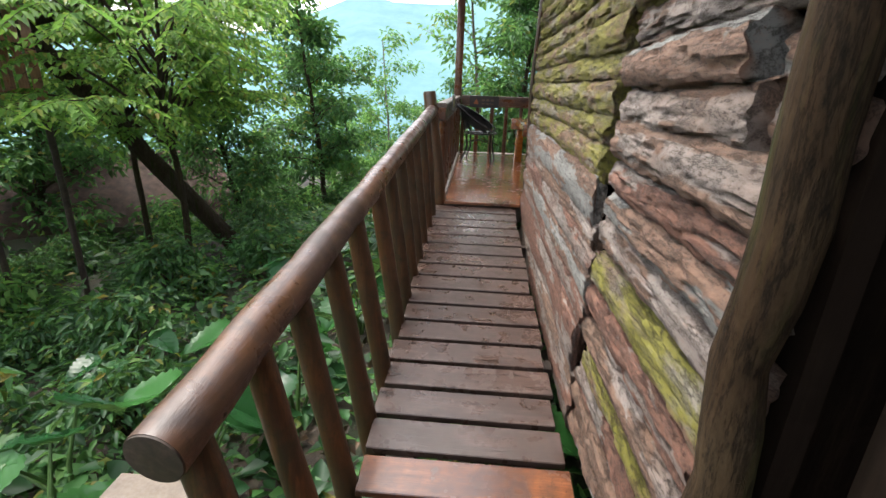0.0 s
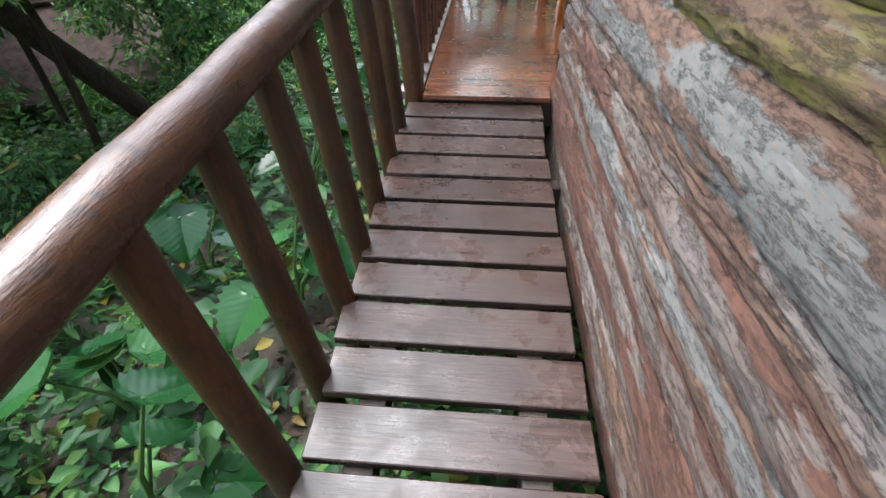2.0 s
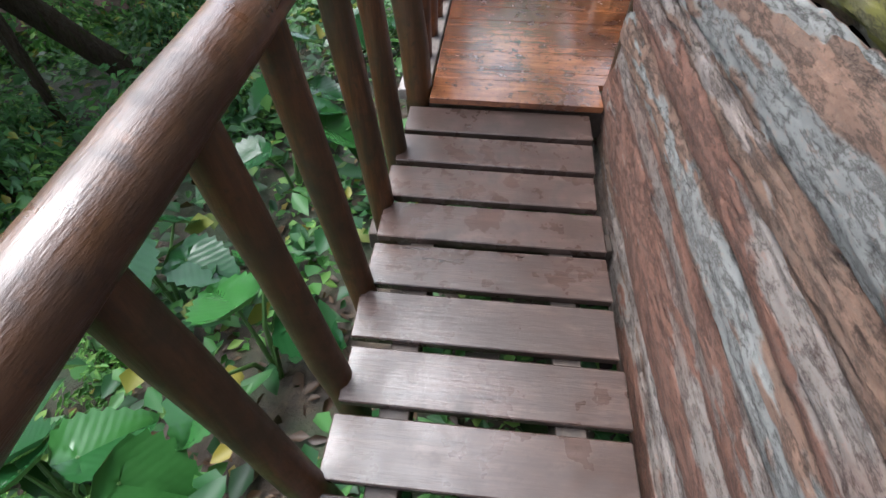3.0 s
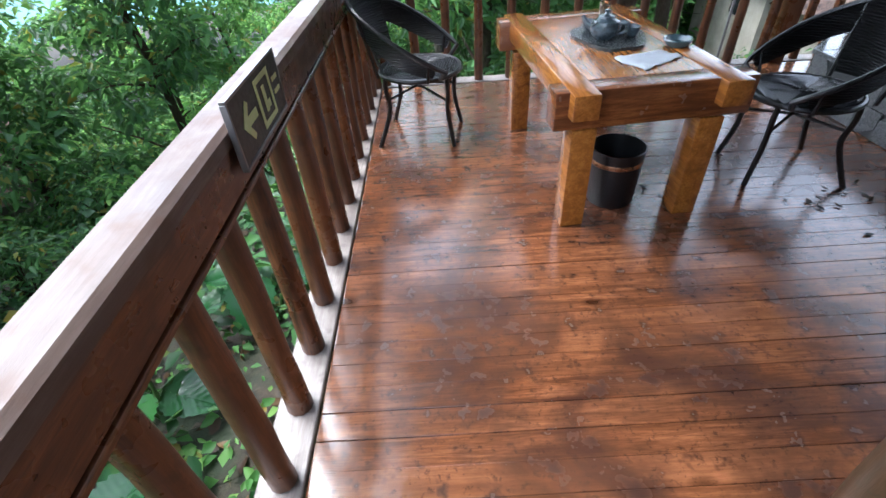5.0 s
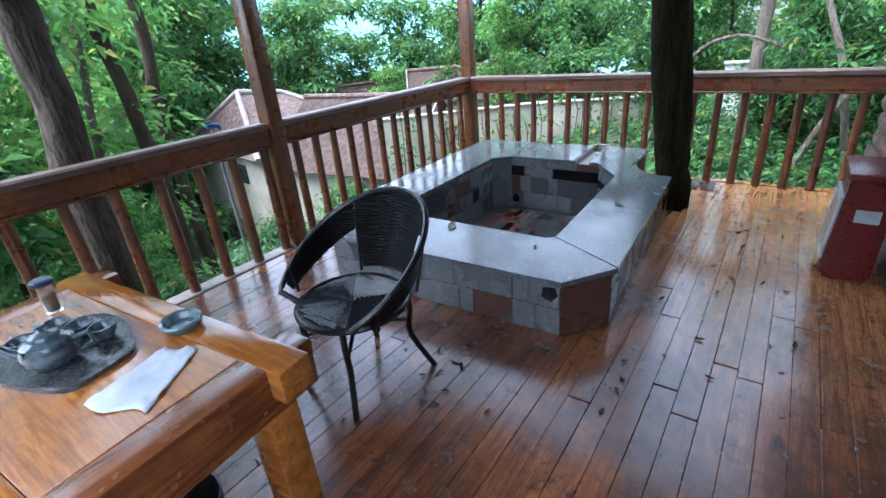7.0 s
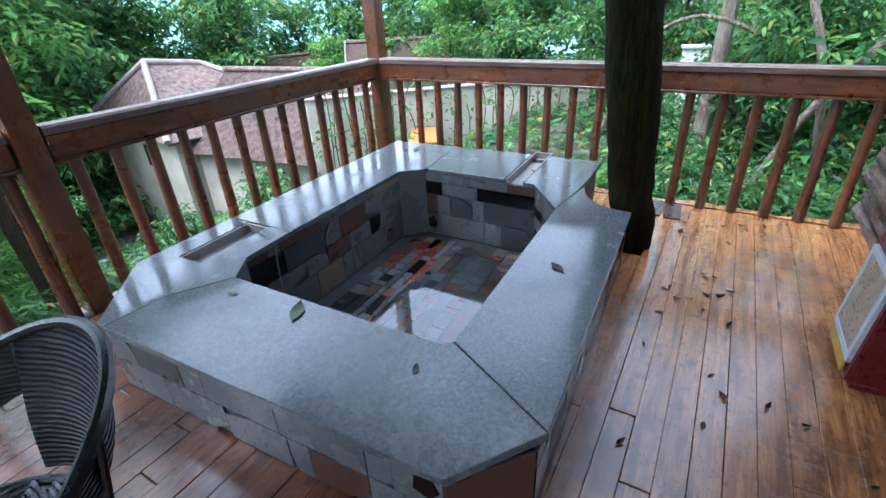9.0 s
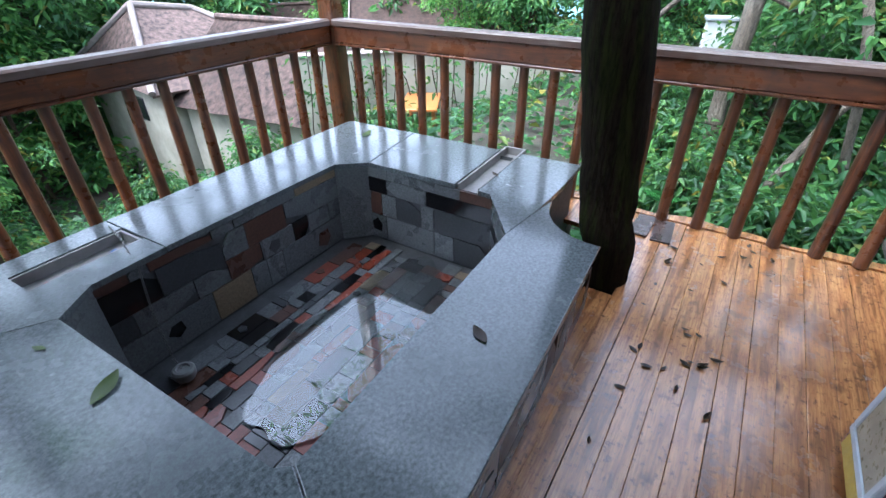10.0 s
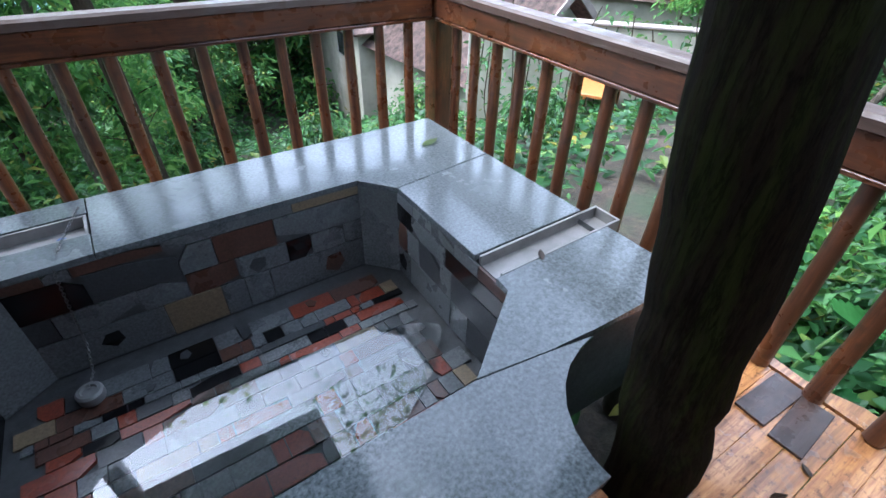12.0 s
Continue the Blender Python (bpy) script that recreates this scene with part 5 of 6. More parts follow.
def tree(name, label, height, r0, seed, leaf_material, bark_material, lean=(0, 0), crown_from=0.35, limbs=9, spread=1.6, clumps=7, per=26, leaf=0.13, thin=1.0):
    """A trunk with limbs and a crown of separate leaves, standing at the origin."""
    rng = random.Random(seed)
    tr = tagged(new(name), label, "tree", "forest trees")
    top = Vector((lean[0], lean[1], height))
    pts = trunk_path([(0, 0, -0.4), (lean[0] * 0.12 + rng.uniform(-.15, .15), lean[1] * 0.12, height * 0.3), (lean[0] * 0.5, lean[1] * 0.5 + rng.uniform(-.2, .2), height * 0.65), top], 22, r0 * 0.5, seed)
    rad = tapered(22, r0, r0 * 0.22, r0 * 0.25)
    bm = tube(bmesh.new(), pts, rad, 10, True, 0.12, seed)
    centres, sizes = [], []
    for k in range(limbs):
        f = crown_from + (1 - crown_from) * (k + 0.5) / limbs
        i = min(int(f * 22), 21)
        b = pts[i]
        a = k * 2.4 + rng.uniform(-0.5, 0.5)
        ln = spread * rng.uniform(0.7, 1.2) * (1.15 - 0.6 * (f - crown_from))
        tip = b + Vector((math.cos(a) * ln, math.sin(a) * ln, ln * rng.uniform(0.15, 0.6)))
        mid = b.lerp(tip, 0.5) + Vector((0, 0, rng.uniform(0.02, 0.18) * ln))
        line = trunk_path([b, mid, tip], 8, 0.03, seed + k)
        r = rad[i] * 0.42 * thin
        tube(bm, line, [max(0.006, r * (1 - 0.85 * j / 8)) for j in range(9)], 6, False)
        for j in range(clumps):
            t = 0.25 + 0.75 * rng.random()
            p = line[min(8, int(t * 8))]
            off = Vector((rng.gauss(0, 0.22), rng.gauss(0, 0.22), rng.gauss(0, 0.14))) * spread * 0.7
            centres.append(p + off)
            sizes.append(rng.uniform(0.3, 0.6) * spread * 0.5)
            if j % 2 == 0:
                tube(bm, [p, p + off * 0.5 + Vector((0, 0, 0.04)), p + off], [max(0.004, r * 0.3), 0.004, 0.003], 4, False)
    part("trunk", bm, bark_material, tr)
    me = crown_leaves([tuple(c) for c in centres], sizes, per, leaf, leaf_material, "crown", 0.6, seed)
    ob = new("crown", me)
    ob.parent = tr
    return tr


def stand(ob, x, y, a=0.0, s=1.0, z=None):
    ob.matrix_basis = Matrix.Translation((x, y, ground_z(x, y) if z is None else z)) @ Matrix.Rotation(a, 4, "Z") @ Matrix.Scale(s, 4)
    return ob


kinds = [tree("forest_tree", "tall slender forest tree with a loose green crown", 8.5, 0.12, 3, M_leaf, M_trunk_wood, (0.6, 0.3), 0.14, 16, 2.1, 9, 34, 0.23),
         tree("forest_tree", "broad forest tree with dense green leaves", 7.0, 0.14, 8, M_leaf, M_trunk_wood, (-0.8, 0.4), 0.04, 18, 2.4, 10, 38, 0.24),
         tree("forest_tree", "slim forest tree with light green leaves and a thin trunk", 7.5, 0.06, 14, M_leaf_lit, M_trunk_wood, (0.5, -0.6), 0.10, 15, 1.9, 8, 34, 0.21),
         tree("forest_tree", "pale-barked tree with sparse light green leaves", 9.0, 0.09, 19, M_leaf_lit, M_trunk_pale, (-0.5, 0.7), 0.32, 11, 1.9, 7, 26, 0.19)]
# places in the woods: left of the walkway, behind the deck, and beyond the right railing
spots = [(-6.5, -6.5, 1), (-8.5, -3.5, 0), (-9.8, 0.8, 0), (-8.8, 4.2, 1), (-11.5, 3.0, 0), (-5.4, 6.2, 1), (-7.6, 8.0, 1), (-4.4, 9.0, 2), (-10.5, 7.5, 1), (-13.5, 6.5, 1),
         (-13.0, 0.0, 1), (-12.5, -4.0, 1), (-15.5, 3.5, 0), (-14.0, 11.0, 1), (-9.0, 12.0, 1), (0.6, 9.5, 3), (1.4, 8.2, 0), (2.6, 10.5, 0), (3.6, 8.6, 3), (4.2, 12.5, 2), (2.0, 13.5, 1), (4.0, 9.8, 2), (0.2, 15.0, 2), (5.6, 16.5, 1),
         (3.2, 18.5, 1), (6.5, 21.0, 1), (10.5, 22.5, 1), (14.0, 24.0, 0), (18.5, 22.0, 1), (19.0, 16.5, 2), (22.0, 17.5, 1), (19.0, 7.5, 0),
         (13.0, 3.2, 1), (13.5, 2.0, 0), (10.8, 1.0, 3), (12.2, -1.0, 1), (16.5, 3.5, 1), (15.5, -1.5, 1), (10.5, -3.0, 1), (18.5, 0.5, 0), (9.8, 0.9, 1), (12.5, -5.0, 1),
         (-7.0, -10.0, 1), (-3.5, -12.0, 1), (2.0, -13.0, 0), (-11.0, -8.0, 0), (7.0, -10.0, 1), (24.0, 22.0, 1), (26.0, 13.0, 1), (24.0, 6.0, 1), (9.0, 28.0, 1), (16.0, 29.0, 1), (22.0, 28.0, 0),
         (-9.2, 6.0, 1), (-10.8, -1.6, 0), (-1.0, 13.5, 2), (-2.6, 11.8, 3), (-3.4, 9.6, 2), (-4.5, 17.0, 2), (-6.0, 19.5, 2), (-8.0, 22.0, 2), (-5.0, 23.0, 1), (-10.0, 20.0, 1), (-3.6, 7.2, 0), (0.0, 12.0, 0), (8.2, 23.5, 1), (12.0, 24.5, 0), (15.0, 26.0, 1), (17.5, 27.0, 2), (20.5, 25.5, 1), (6.2, 18.5, 2), (23.5, 14.5, 0), (21.5, 9.5, 1), (-6.8, 10.6, 1), (-1.4, 16.5, 1), (1.0, 19.0, 1), (18.8, 10.2, 2), (10.0, -0.6, 1), (4.0, 15.2, 1), (8.2, 19.5, 2), (13.0, 26.0, 1), (5.0, 25.0, 1), (28.0, 18.0, 1), (20.0, 4.0, 1), (17.0, 6.8, 1)]
rng = random.Random(4)
used = set()
for x, y, k in spots:
    s = rng.uniform(0.66, 0.95) * (0.85 if 8 < x < 15 and -4 < y < 8 else 2.2 if y > 19 and x > 4 or x > 20 else 1.12 if y > 8 and -6 < x < 4 else 1.0)
    if k not in used:
        used.add(k)
        stand(kinds[k], x, y, rng.uniform(0, 6.3), s)
    else:
        copy_thing(kinds[k], Matrix.Translation((x, y, ground_z(x, y))) @ Matrix.Rotation(rng.uniform(0, 6.3), 4, "Z") @ Matrix.Scale(s, 4))

# the slender sapling close to the walkway, with drooping rows of leaflets
sap = tagged(new("sapling"), "slender dark-stemmed sapling with drooping light green leaflets", "tree")
SX, SY = -4.15, 1.95
sz = ground_z(SX, SY)
rng = random.Random(31)
stem = trunk_path([(0, 0, -0.2), (0.04, 0.02, 0.9), (-0.02, 0.0, 1.6), (0.0, 0.05, 2.2)], 18, 0.02, 2)
bm = tube(bmesh.new(), stem, tapered(18, 0.036, 0.02), 8, True, 0.1, 1)
pos, alo, sizes = [], [], []
for k in range(22):
    b = stem[min(18, 9 + k % 10)]
    a = k * 2.39 + rng.uniform(-0.3, 0.3)
    ln = rng.uniform(0.7, 1.7)
    tip = b + Vector((math.cos(a) * ln, math.sin(a) * ln, rng.uniform(0.35, 1.5)))
    line = trunk_path([b, b.lerp(tip, 0.45) + Vector((0, 0, 0.22)), tip], 9, 0.03, k)
    tube(bm, line, [0.016 * (1 - 0.8 * j / 9) for j in range(10)], 6, False)
    for f in range(24):
        p = line[min(9, 2 + f % 8)]
        fa = a + rng.uniform(-1.4, 1.4)
        fl = rng.uniform(0.3, 0.6)
        d = Vector((math.cos(fa), math.sin(fa), rng.uniform(-0.1, 0.35)))
        prev = p
        for s in range(1, 10):
            t = s / 9
            c = p + d * fl * t + Vector((0, 0, -0.35 * fl * t * t))
            if s % 3 == 0:
                tube(bm, [prev, c], [0.003, 0.002], 3, False)
                prev = c
            side = Vector((-d.y, d.x, 0))
            for sg in (-1, 1):
                pos.append(c)
                alo.append(side * sg + d * 0.5 + Vector((0, 0, -0.35)))
                sizes.append(rng.uniform(0.055, 0.09))
part("stem", bm, M_trunk_wood, sap)
pa, aa, sa = np.array([tuple(p) for p in pos]), np.array([tuple(p) for p in alo]), np.array(sizes)
v, q = leaf_arrays(pa, aa, np.tile(np.array([[0.0, 0.0, 1.0]]), (len(pa), 1)) + NR.normal(size=(len(pa), 3)) * 0.2, sa, sa * 0.44, 0.3)
ob = new("foliage", quick_mesh("foliage", v, q, M_leaf_sap))
ob.parent = sap
sap.matrix_basis = Matrix.Translation((SX, SY, sz)) @ Matrix.Scale(1.55, 4)

copy_thing(sap, Matrix.Translation((-5.9, 3.5, ground_z(-5.9, 3.5) + 0.3)) @ Matrix.Rotation(2.1, 4, "Z") @ Matrix.Scale(1.05, 4))
copy_thing(sap, Matrix.Translation((-6.3, 0.1, ground_z(-6.3, 0.1))) @ Matrix.Rotation(4.0, 4, "Z") @ Matrix.Scale(1.1, 4))

# the thick leaning trunk in the woods
lean_tree = tagged(new("leaning_tree"), "thick dark trunk leaning far over among the leaves", "tree")
pts = trunk_path([(-3.3, 3.6, -3.0), (-4.3, 2.8, -1.1), (-5.4, 1.9, 1.0), (-6.6, 1.0, 3.4), (-7.2, 0.4, 5.2)], 26, 0.08, 3)
bm = tube(bmesh.new(), pts, tapered(26, 0.17, 0.09), 12, True, 0.15, 5)
tube(bm, trunk_path([pts[15], (-5.0, 2.6, 2.3), (-4.6, 3.4, 3.6)], 8), [0.09, 0.085, 0.08, 0.07, 0.06, 0.05, 0.045, 0.04, 0.03], 8, False)
part("trunk", bm, M_trunk_wood, lean_tree)
cl = [tuple(Vector((-5.5, 1.7, 2.3)) + Vector((rng.gauss(0, 1.1), rng.gauss(0, 1.0), rng.gauss(0.4, 0.8)))) for _ in range(30)]
ob = new("crown", crown_leaves(cl, 0.85, 44, 0.12, M_leaf_sap, "crown", 0.4, 77))
ob.parent = lean_tree

# trunk that grows through the deck beside the tub
deck_tree = tagged(new("deck_tree"), "dark wet tree trunk growing up through the deck beside the tub", "tree")
pts = trunk_path([(5.40, 1.47, ground_z(5.4, 1.5) - 0.3), (5.38, 1.48, 0.0), (5.44, 1.55, 0.4), (5.45, 1.61, 0.9), (5.44, 1.68, 1.5), (5.42, 1.78, 3.0), (5.6, 1.95, 5.0)], 40, 0.012, 6)
bm = tube(bmesh.new(), pts, [(0.13 if i < 7 else 0.13 + 0.05 * min(1, (i - 7) / 16)) - 0.0012 * i + 0.01 * noise.noise(Vector((i * 0.35, 2, 0))) for i in range(41)], 20, True, 0.10, 2, 5.0)
limb_ends = []
for k in range(7):
    a = k * 0.9 + 0.3
    tip = pts[36] + Vector((math.cos(a) * 1.9, math.sin(a) * 1.9, 0.9 + 0.2 * (k % 3)))
    tube(bm, trunk_path([pts[34 + k % 5], pts[36].lerp(tip, 0.5) + Vector((0, 0, 0.25)), tip], 8), [0.06, 0.05, 0.045, 0.04, 0.03, 0.025, 0.02, 0.015, 0.01], 6, False)
    limb_ends += [tuple(tip + Vector((rng.gauss(0, 0.45), rng.gauss(0, 0.45), rng.gauss(0, 0.25)))) for _ in range(6)]
for q in range(9):
    # leafy twigs that hang out past the edge of the roof
    tip = Vector((5.0 + 0.36 * q, 4.75 + 0.35 * math.sin(q * 2.1), 3.7 + 0.35 * math.cos(q * 1.7)))
    tube(bm, trunk_path([pts[30], pts[30].lerp(tip, 0.55) + Vector((0, 0, 0.45)), tip], 8), [0.03, 0.027, 0.024, 0.02, 0.017, 0.014, 0.011, 0.008, 0.006], 5, False)
    limb_ends += [tuple(tip + Vector((rng.gauss(0, 0.14), rng.gauss(0, 0.14), rng.gauss(0, 0.1)))) for _ in range(2)]
part("trunk", bm, M_trunk, deck_tree)
ob = new("crown", crown_leaves(limb_ends, 0.5, 46, 0.095, M_leaf, "crown", 0.5, 5))
ob.parent = deck_tree


# bare pale stems beyond the right railing, and thin dark ones behind the deck
def bare_stem(name, label, pts, r0, r1, mt, seed):
    tr = tagged(new(name), label, "tree", "bare stems")
    bm = tube(bmesh.new(), trunk_path(pts, 20, 0.03, seed), tapered(20, r0, r1), 10, True, 0.12, seed)
    part("trunk", bm, mt, tr)
    return tr


bare_stem("bare_trunk", "pale straight tree trunk beyond the railing", [(9.3, 1.35, -1.2), (9.35, 1.3, 1.0), (9.5, 1.15, 4.5)], 0.10, 0.07, M_trunk_pale, 3)
bare_stem("bare_trunk", "thin pale crooked branch leaning beyond the railing", [(8.9, 0.0, -1.0), (8.6, 0.35, 0.6), (8.8, 0.75, 1.7), (8.7, 1.3, 3.2)], 0.045, 0.03, M_trunk_pale, 5)
bare_stem("bare_trunk", "thin pale crooked branch leaning beyond the railing", [(8.3, 0.9, -1.0), (8.3, 0.4, 0.3), (8.5, -0.3, 1.4), (8.5, -0.9, 2.6)], 0.04, 0.028, M_trunk_pale, 7)
bare_stem("bare_trunk", "arching pale branch behind the railing", [(9.0, 2.6, -0.6), (8.9, 2.2, 0.7), (8.8, 1.6, 1.15), (8.8, 0.9, 0.95)], 0.03, 0.02, M_trunk_pale, 9)
bare_stem("bare_trunk", "dark straight tree trunk close behind the deck", [(2.16, 4.48, -1.7), (2.2, 4.48, 0.5), (2.24, 4.48, 1.5), (2.2, 4.5, 2.3), (1.8, 4.7, 5.5)], 0.13, 0.10, M_trunk_grey, 11)
bare_stem("bare_trunk", "leaning dark tree trunk behind the deck", [(4.35, 8.2, -3.2), (4.2, 8.2, 0.3), (4.0, 8.1, 2.3), (3.7, 8.2, 5.0)], 0.11, 0.08, M_trunk_wood, 13)
bare_stem("bare_trunk", "leaning dark tree trunk behind the deck", [(5.5, 10.2, -3.8), (5.4, 10.2, 0.3), (5.5, 10.1, 2.3), (5.1, 10.2, 5.5)], 0.12, 0.09, M_trunk_wood, 15)
bare_stem("bare_trunk", "slender dark trunk near the walkway", [(-5.0, -1.0, -2.2), (-5.1, -1.1, 0.0), (-5.3, -1.3, 1.6)], 0.08, 0.05, M_trunk_wood, 17)

# ---- shrubs ----
def shrub(name, label, seed, mt, size, n, per, leaf):
    rng = random.Random(seed)
    sh = tagged(new(name), label, "shrub", "shrubs")
    bm = bmesh.new()
    cs, sz = [], []
    for k in range(n):
        a, e = rng.uniform(0, 6.3), rng.uniform(0.25, 1.0)
        tip = Vector((math.cos(a) * size * (1.15 - e) * rng.uniform(0.5, 1.1), math.sin(a) * size * (1.15 - e) * rng.uniform(0.5, 1.1), size * e * rng.uniform(0.8, 1.25)))
        tube(bm, [(0, 0, -0.1), tip * 0.5 + Vector((0, 0, 0.1)), tip], [0.014, 0.009, 0.004], 4, False)
        cs.append(tuple(tip))
        sz.append(size * 0.38)
    part("stem", bm, M_trunk_wood, sh)
    ob = new("foliage", crown_leaves(cs, sz, per, leaf, mt, "foliage", 0.55, seed))
    ob.parent = sh
    return sh


sh_kinds = [shrub("shrub", "dense dark green shrub in the undergrowth", 3, M_leaf_dark, 0.9, 26, 34, 0.12), shrub("shrub", "leafy mid-green shrub below the deck", 5, M_leaf, 0.8, 22, 30, 0.13),
            shrub("shrub", "fresh light green shrub", 7, M_leaf_lit, 0.65, 18, 26, 0.12)]
rng = random.Random(17)
used = set()
count = 0
while count < 210:
    if count < 95:
        x, y = rng.uniform(-9, -1.3), rng.uniform(-7.5, 9)
    elif count < 150:
        x, y = rng.uniform(-1.5, 13), rng.uniform(5.0, 13)
    else:
        x, y = rng.uniform(7.3, 13), rng.uniform(-2.5, 8)
    if -1.7 < x < 0 and y < 0 or 8 < x < 19 and y > 13.5 or (6.4 < x < 13 and 1.9 < y < 10.5 or 4.2 < x < 10 and 5.5 < y) and rng.random() < 0.96:
        continue
    k = rng.choices((0, 1, 2), (5, 4, 2))[0]
    s = rng.uniform(0.7, 1.45) * (0.62 if -2.6 < x < 0 else 1.0)
    m = Matrix.Translation((x, y, ground_z(x, y))) @ Matrix.Rotation(rng.uniform(0, 6.3), 4, "Z") @ Matrix.Scale(s, 4)
    if k in used:
        copy_thing(sh_kinds[k], m)
    else:
        used.add(k)
        sh_kinds[k].matrix_basis = m
    count += 1

# ---- low ground cover ----
def cover(name, label, n, region, size, mt, seed, high=0.35, clear=0.0, bare=-0.28):
    rs = np.random.RandomState(seed)
    x, y = rs.uniform(region[0], region[1], n), rs.uniform(region[2], region[3], n)
    z = np.array([ground_z(a, b) for a, b in zip(x, y)])
    keep = np.array([noise.noise(Vector((a * 0.8, b * 0.8, seed))) > bare and math.hypot(a - 2, b - 1) > clear and not (5 < a < 19 and 3 < b < 20 and clear) for a, b in zip(x, y)])
    h = rs.uniform(0.03, high, n) * (0.5 + 0.5 * rs.rand(n))
    pos = np.stack([x, y, z + h], axis=1)[keep]
    m = len(pos)
    al = rs.normal(size=(m, 3))
    al[:, 2] = al[:, 2] * 0.25 + 0.1
    nr = rs.normal(size=(m, 3)) * 0.3 + np.array([0, 0, 1.0])
    L = size * rs.uniform(0.5, 1.5, m)
    v, q = leaf_arrays(pos, al, nr, L, L * rs.uniform(0.4, 0.75, m), 0.2)
    return tagged(new(name, quick_mesh(name, v, q, mt)), label, "ground cover", kind="stuff")


cover("ground_cover", "low broad green leaves covering the forest floor", 30000, (-5.5, 3.0, -7.5, 5.5), 0.085, M_leaf, 3, 0.28, 0.0, -0.05)
cover("ground_cover", "dark low leaves of the undergrowth", 34000, (-10, 14, -8, 14), 0.15, M_leaf_dark, 4, 0.5)
cover("ground_cover", "fresh light green seedlings on the forest floor", 9000, (-4.0, 2.5, -6, 6), 0.08, M_leaf_lit, 5, 0.2, 0.0, 0.0)
cover("ground_cover", "broad light green leaves beside the right railing", 5500, (6.5, 11.5, -1.5, 2.3), 0.15, M_leaf, 6, 0.7)
cover("far_undergrowth", "thick green undergrowth far among the trees", 30000, (-32, 32, -12, 42), 0.6, M_leaf, 7, 1.6, 12.0)
cover("ground_cover", "sparse low green plants between the deck and the cottages", 7000, (3.5, 19, 4.5, 20), 0.20, M_leaf_dark, 12, 0.3)
cover("leaf_litter", "brown dead leaves scattered on the soil", 6000, (-3.5, 2.5, -6, 5), 0.08, M_dead, 9, 0.03)


# ---- elephant-ear plants ----
def ear_leaf(size, seed):
    """A heart-shaped ribbed leaf, its stalk joint at the origin, tip along +x."""
    bm = bmesh.new()
    n, k = 16, 6
    rows = []
    for i in range(n + 1):
        t = i / n
        x = (t - 0.22) * size
        w = 0.43 * size * (math.sin(math.pi * min(1, t ** 0.62)) ** 0.75) * (1 + 0.07 * math.cos(i * math.pi))
        row = []
        for j in range(-k, k + 1):
            s = j / k
            notch = max(0, 0.22 - t) * size * max(0, 1 - abs(s) * 1.6)
            z = 0.10 * size * abs(s) ** 1.5 - 0.22 * size * max(0, t - 0.35) ** 2 + 0.014 * size * math.cos(i * math.pi) * min(1, abs(s) * 2) + 0.01 * size * noise.noise(Vector((t * 5, s * 5, seed)))
            row.append(bm.verts.new((x + notch, s * w, z - (0.02 * size if j == 0 else 0))))
        rows.append(row)
    for a, b in zip(rows, rows[1:]):
        for j in range(2 * k):
            bm.faces.new((a[j], b[j], b[j + 1], a[j + 1]))
    bmesh.ops.remove_doubles(bm, verts=bm.verts[:], dist=0.0005)
    return bm


def ear_plant(x, y, heights, seed):
    rng = random.Random(seed)
    pl = thing("elephant_ear", Matrix.Translation((x, y, ground_z(x, y))), "elephant-ear plant with large ribbed glossy green leaves", "plant", "elephant-ear plants")
    for k, (h, size) in enumerate(heights):
        a = rng.uniform(0, 6.3)
        out = rng.uniform(0.12, 0.35)
        tip = Vector((math.cos(a) * out, math.sin(a) * out, h))
        part("stalk", tube(bmesh.new(), [(0, 0, -0.05), (tip.x * 0.3, tip.y * 0.3, h * 0.6), tip], [0.016, 0.012, 0.007], 6), M_stalk, pl)
        ob = part("leaf_blade", ear_leaf(size, seed + k), M_taro, pl)
        ob.matrix_basis = Matrix.Translation(tip) @ Matrix.Rotation(a, 4, "Z") @ Matrix.Rotation(radians(rng.uniform(10, 42)), 4, "Y")
    return pl


M_stalk = plain("green_stalk", (0.10, 0.20, 0.05), 0.4)
rng = random.Random(2)
for x, y in ((-1.35, -3.5), (-1.0, -2.9), (-1.75, -3.0), (-0.75, -2.2), (-1.25, -1.6), (-0.6, -0.9), (-1.5, -0.4), (-1.0, 0.6), (-1.3, 1.7), (-2.1, -1.9), (0.4, -1.6), (0.5, -2.8), (-2.2, -3.6), (-0.7, 2.4), (1.6, 5.2), (3.6, 5.0), (7.1, 1.6), (7.4, 0.7), (7.2, 2.6)):
    low = 0.45 if x < 0.2 else 0.4
    ear_plant(x, y, [(rng.uniform(low * 0.6, low * 1.7), rng.uniform(0.22, 0.46)) for _ in range(rng.randint(3, 5))], rng.randint(0, 999))

# ---- far buildings ----
M_cream = plain("cream_plaster", (0.50, 0.47, 0.38), 0.8, 0, 0.3, 1.5, 0.004)
M_shingle = plain("brown_littered_roofing", (0.17, 0.105, 0.082), 0.9, 0, 0.6, 7, 0.03)
M_pale_roof = plain("pale_pink_roof_edge", (0.40, 0.33, 0.30), 0.8, 0, 0.3, 4)


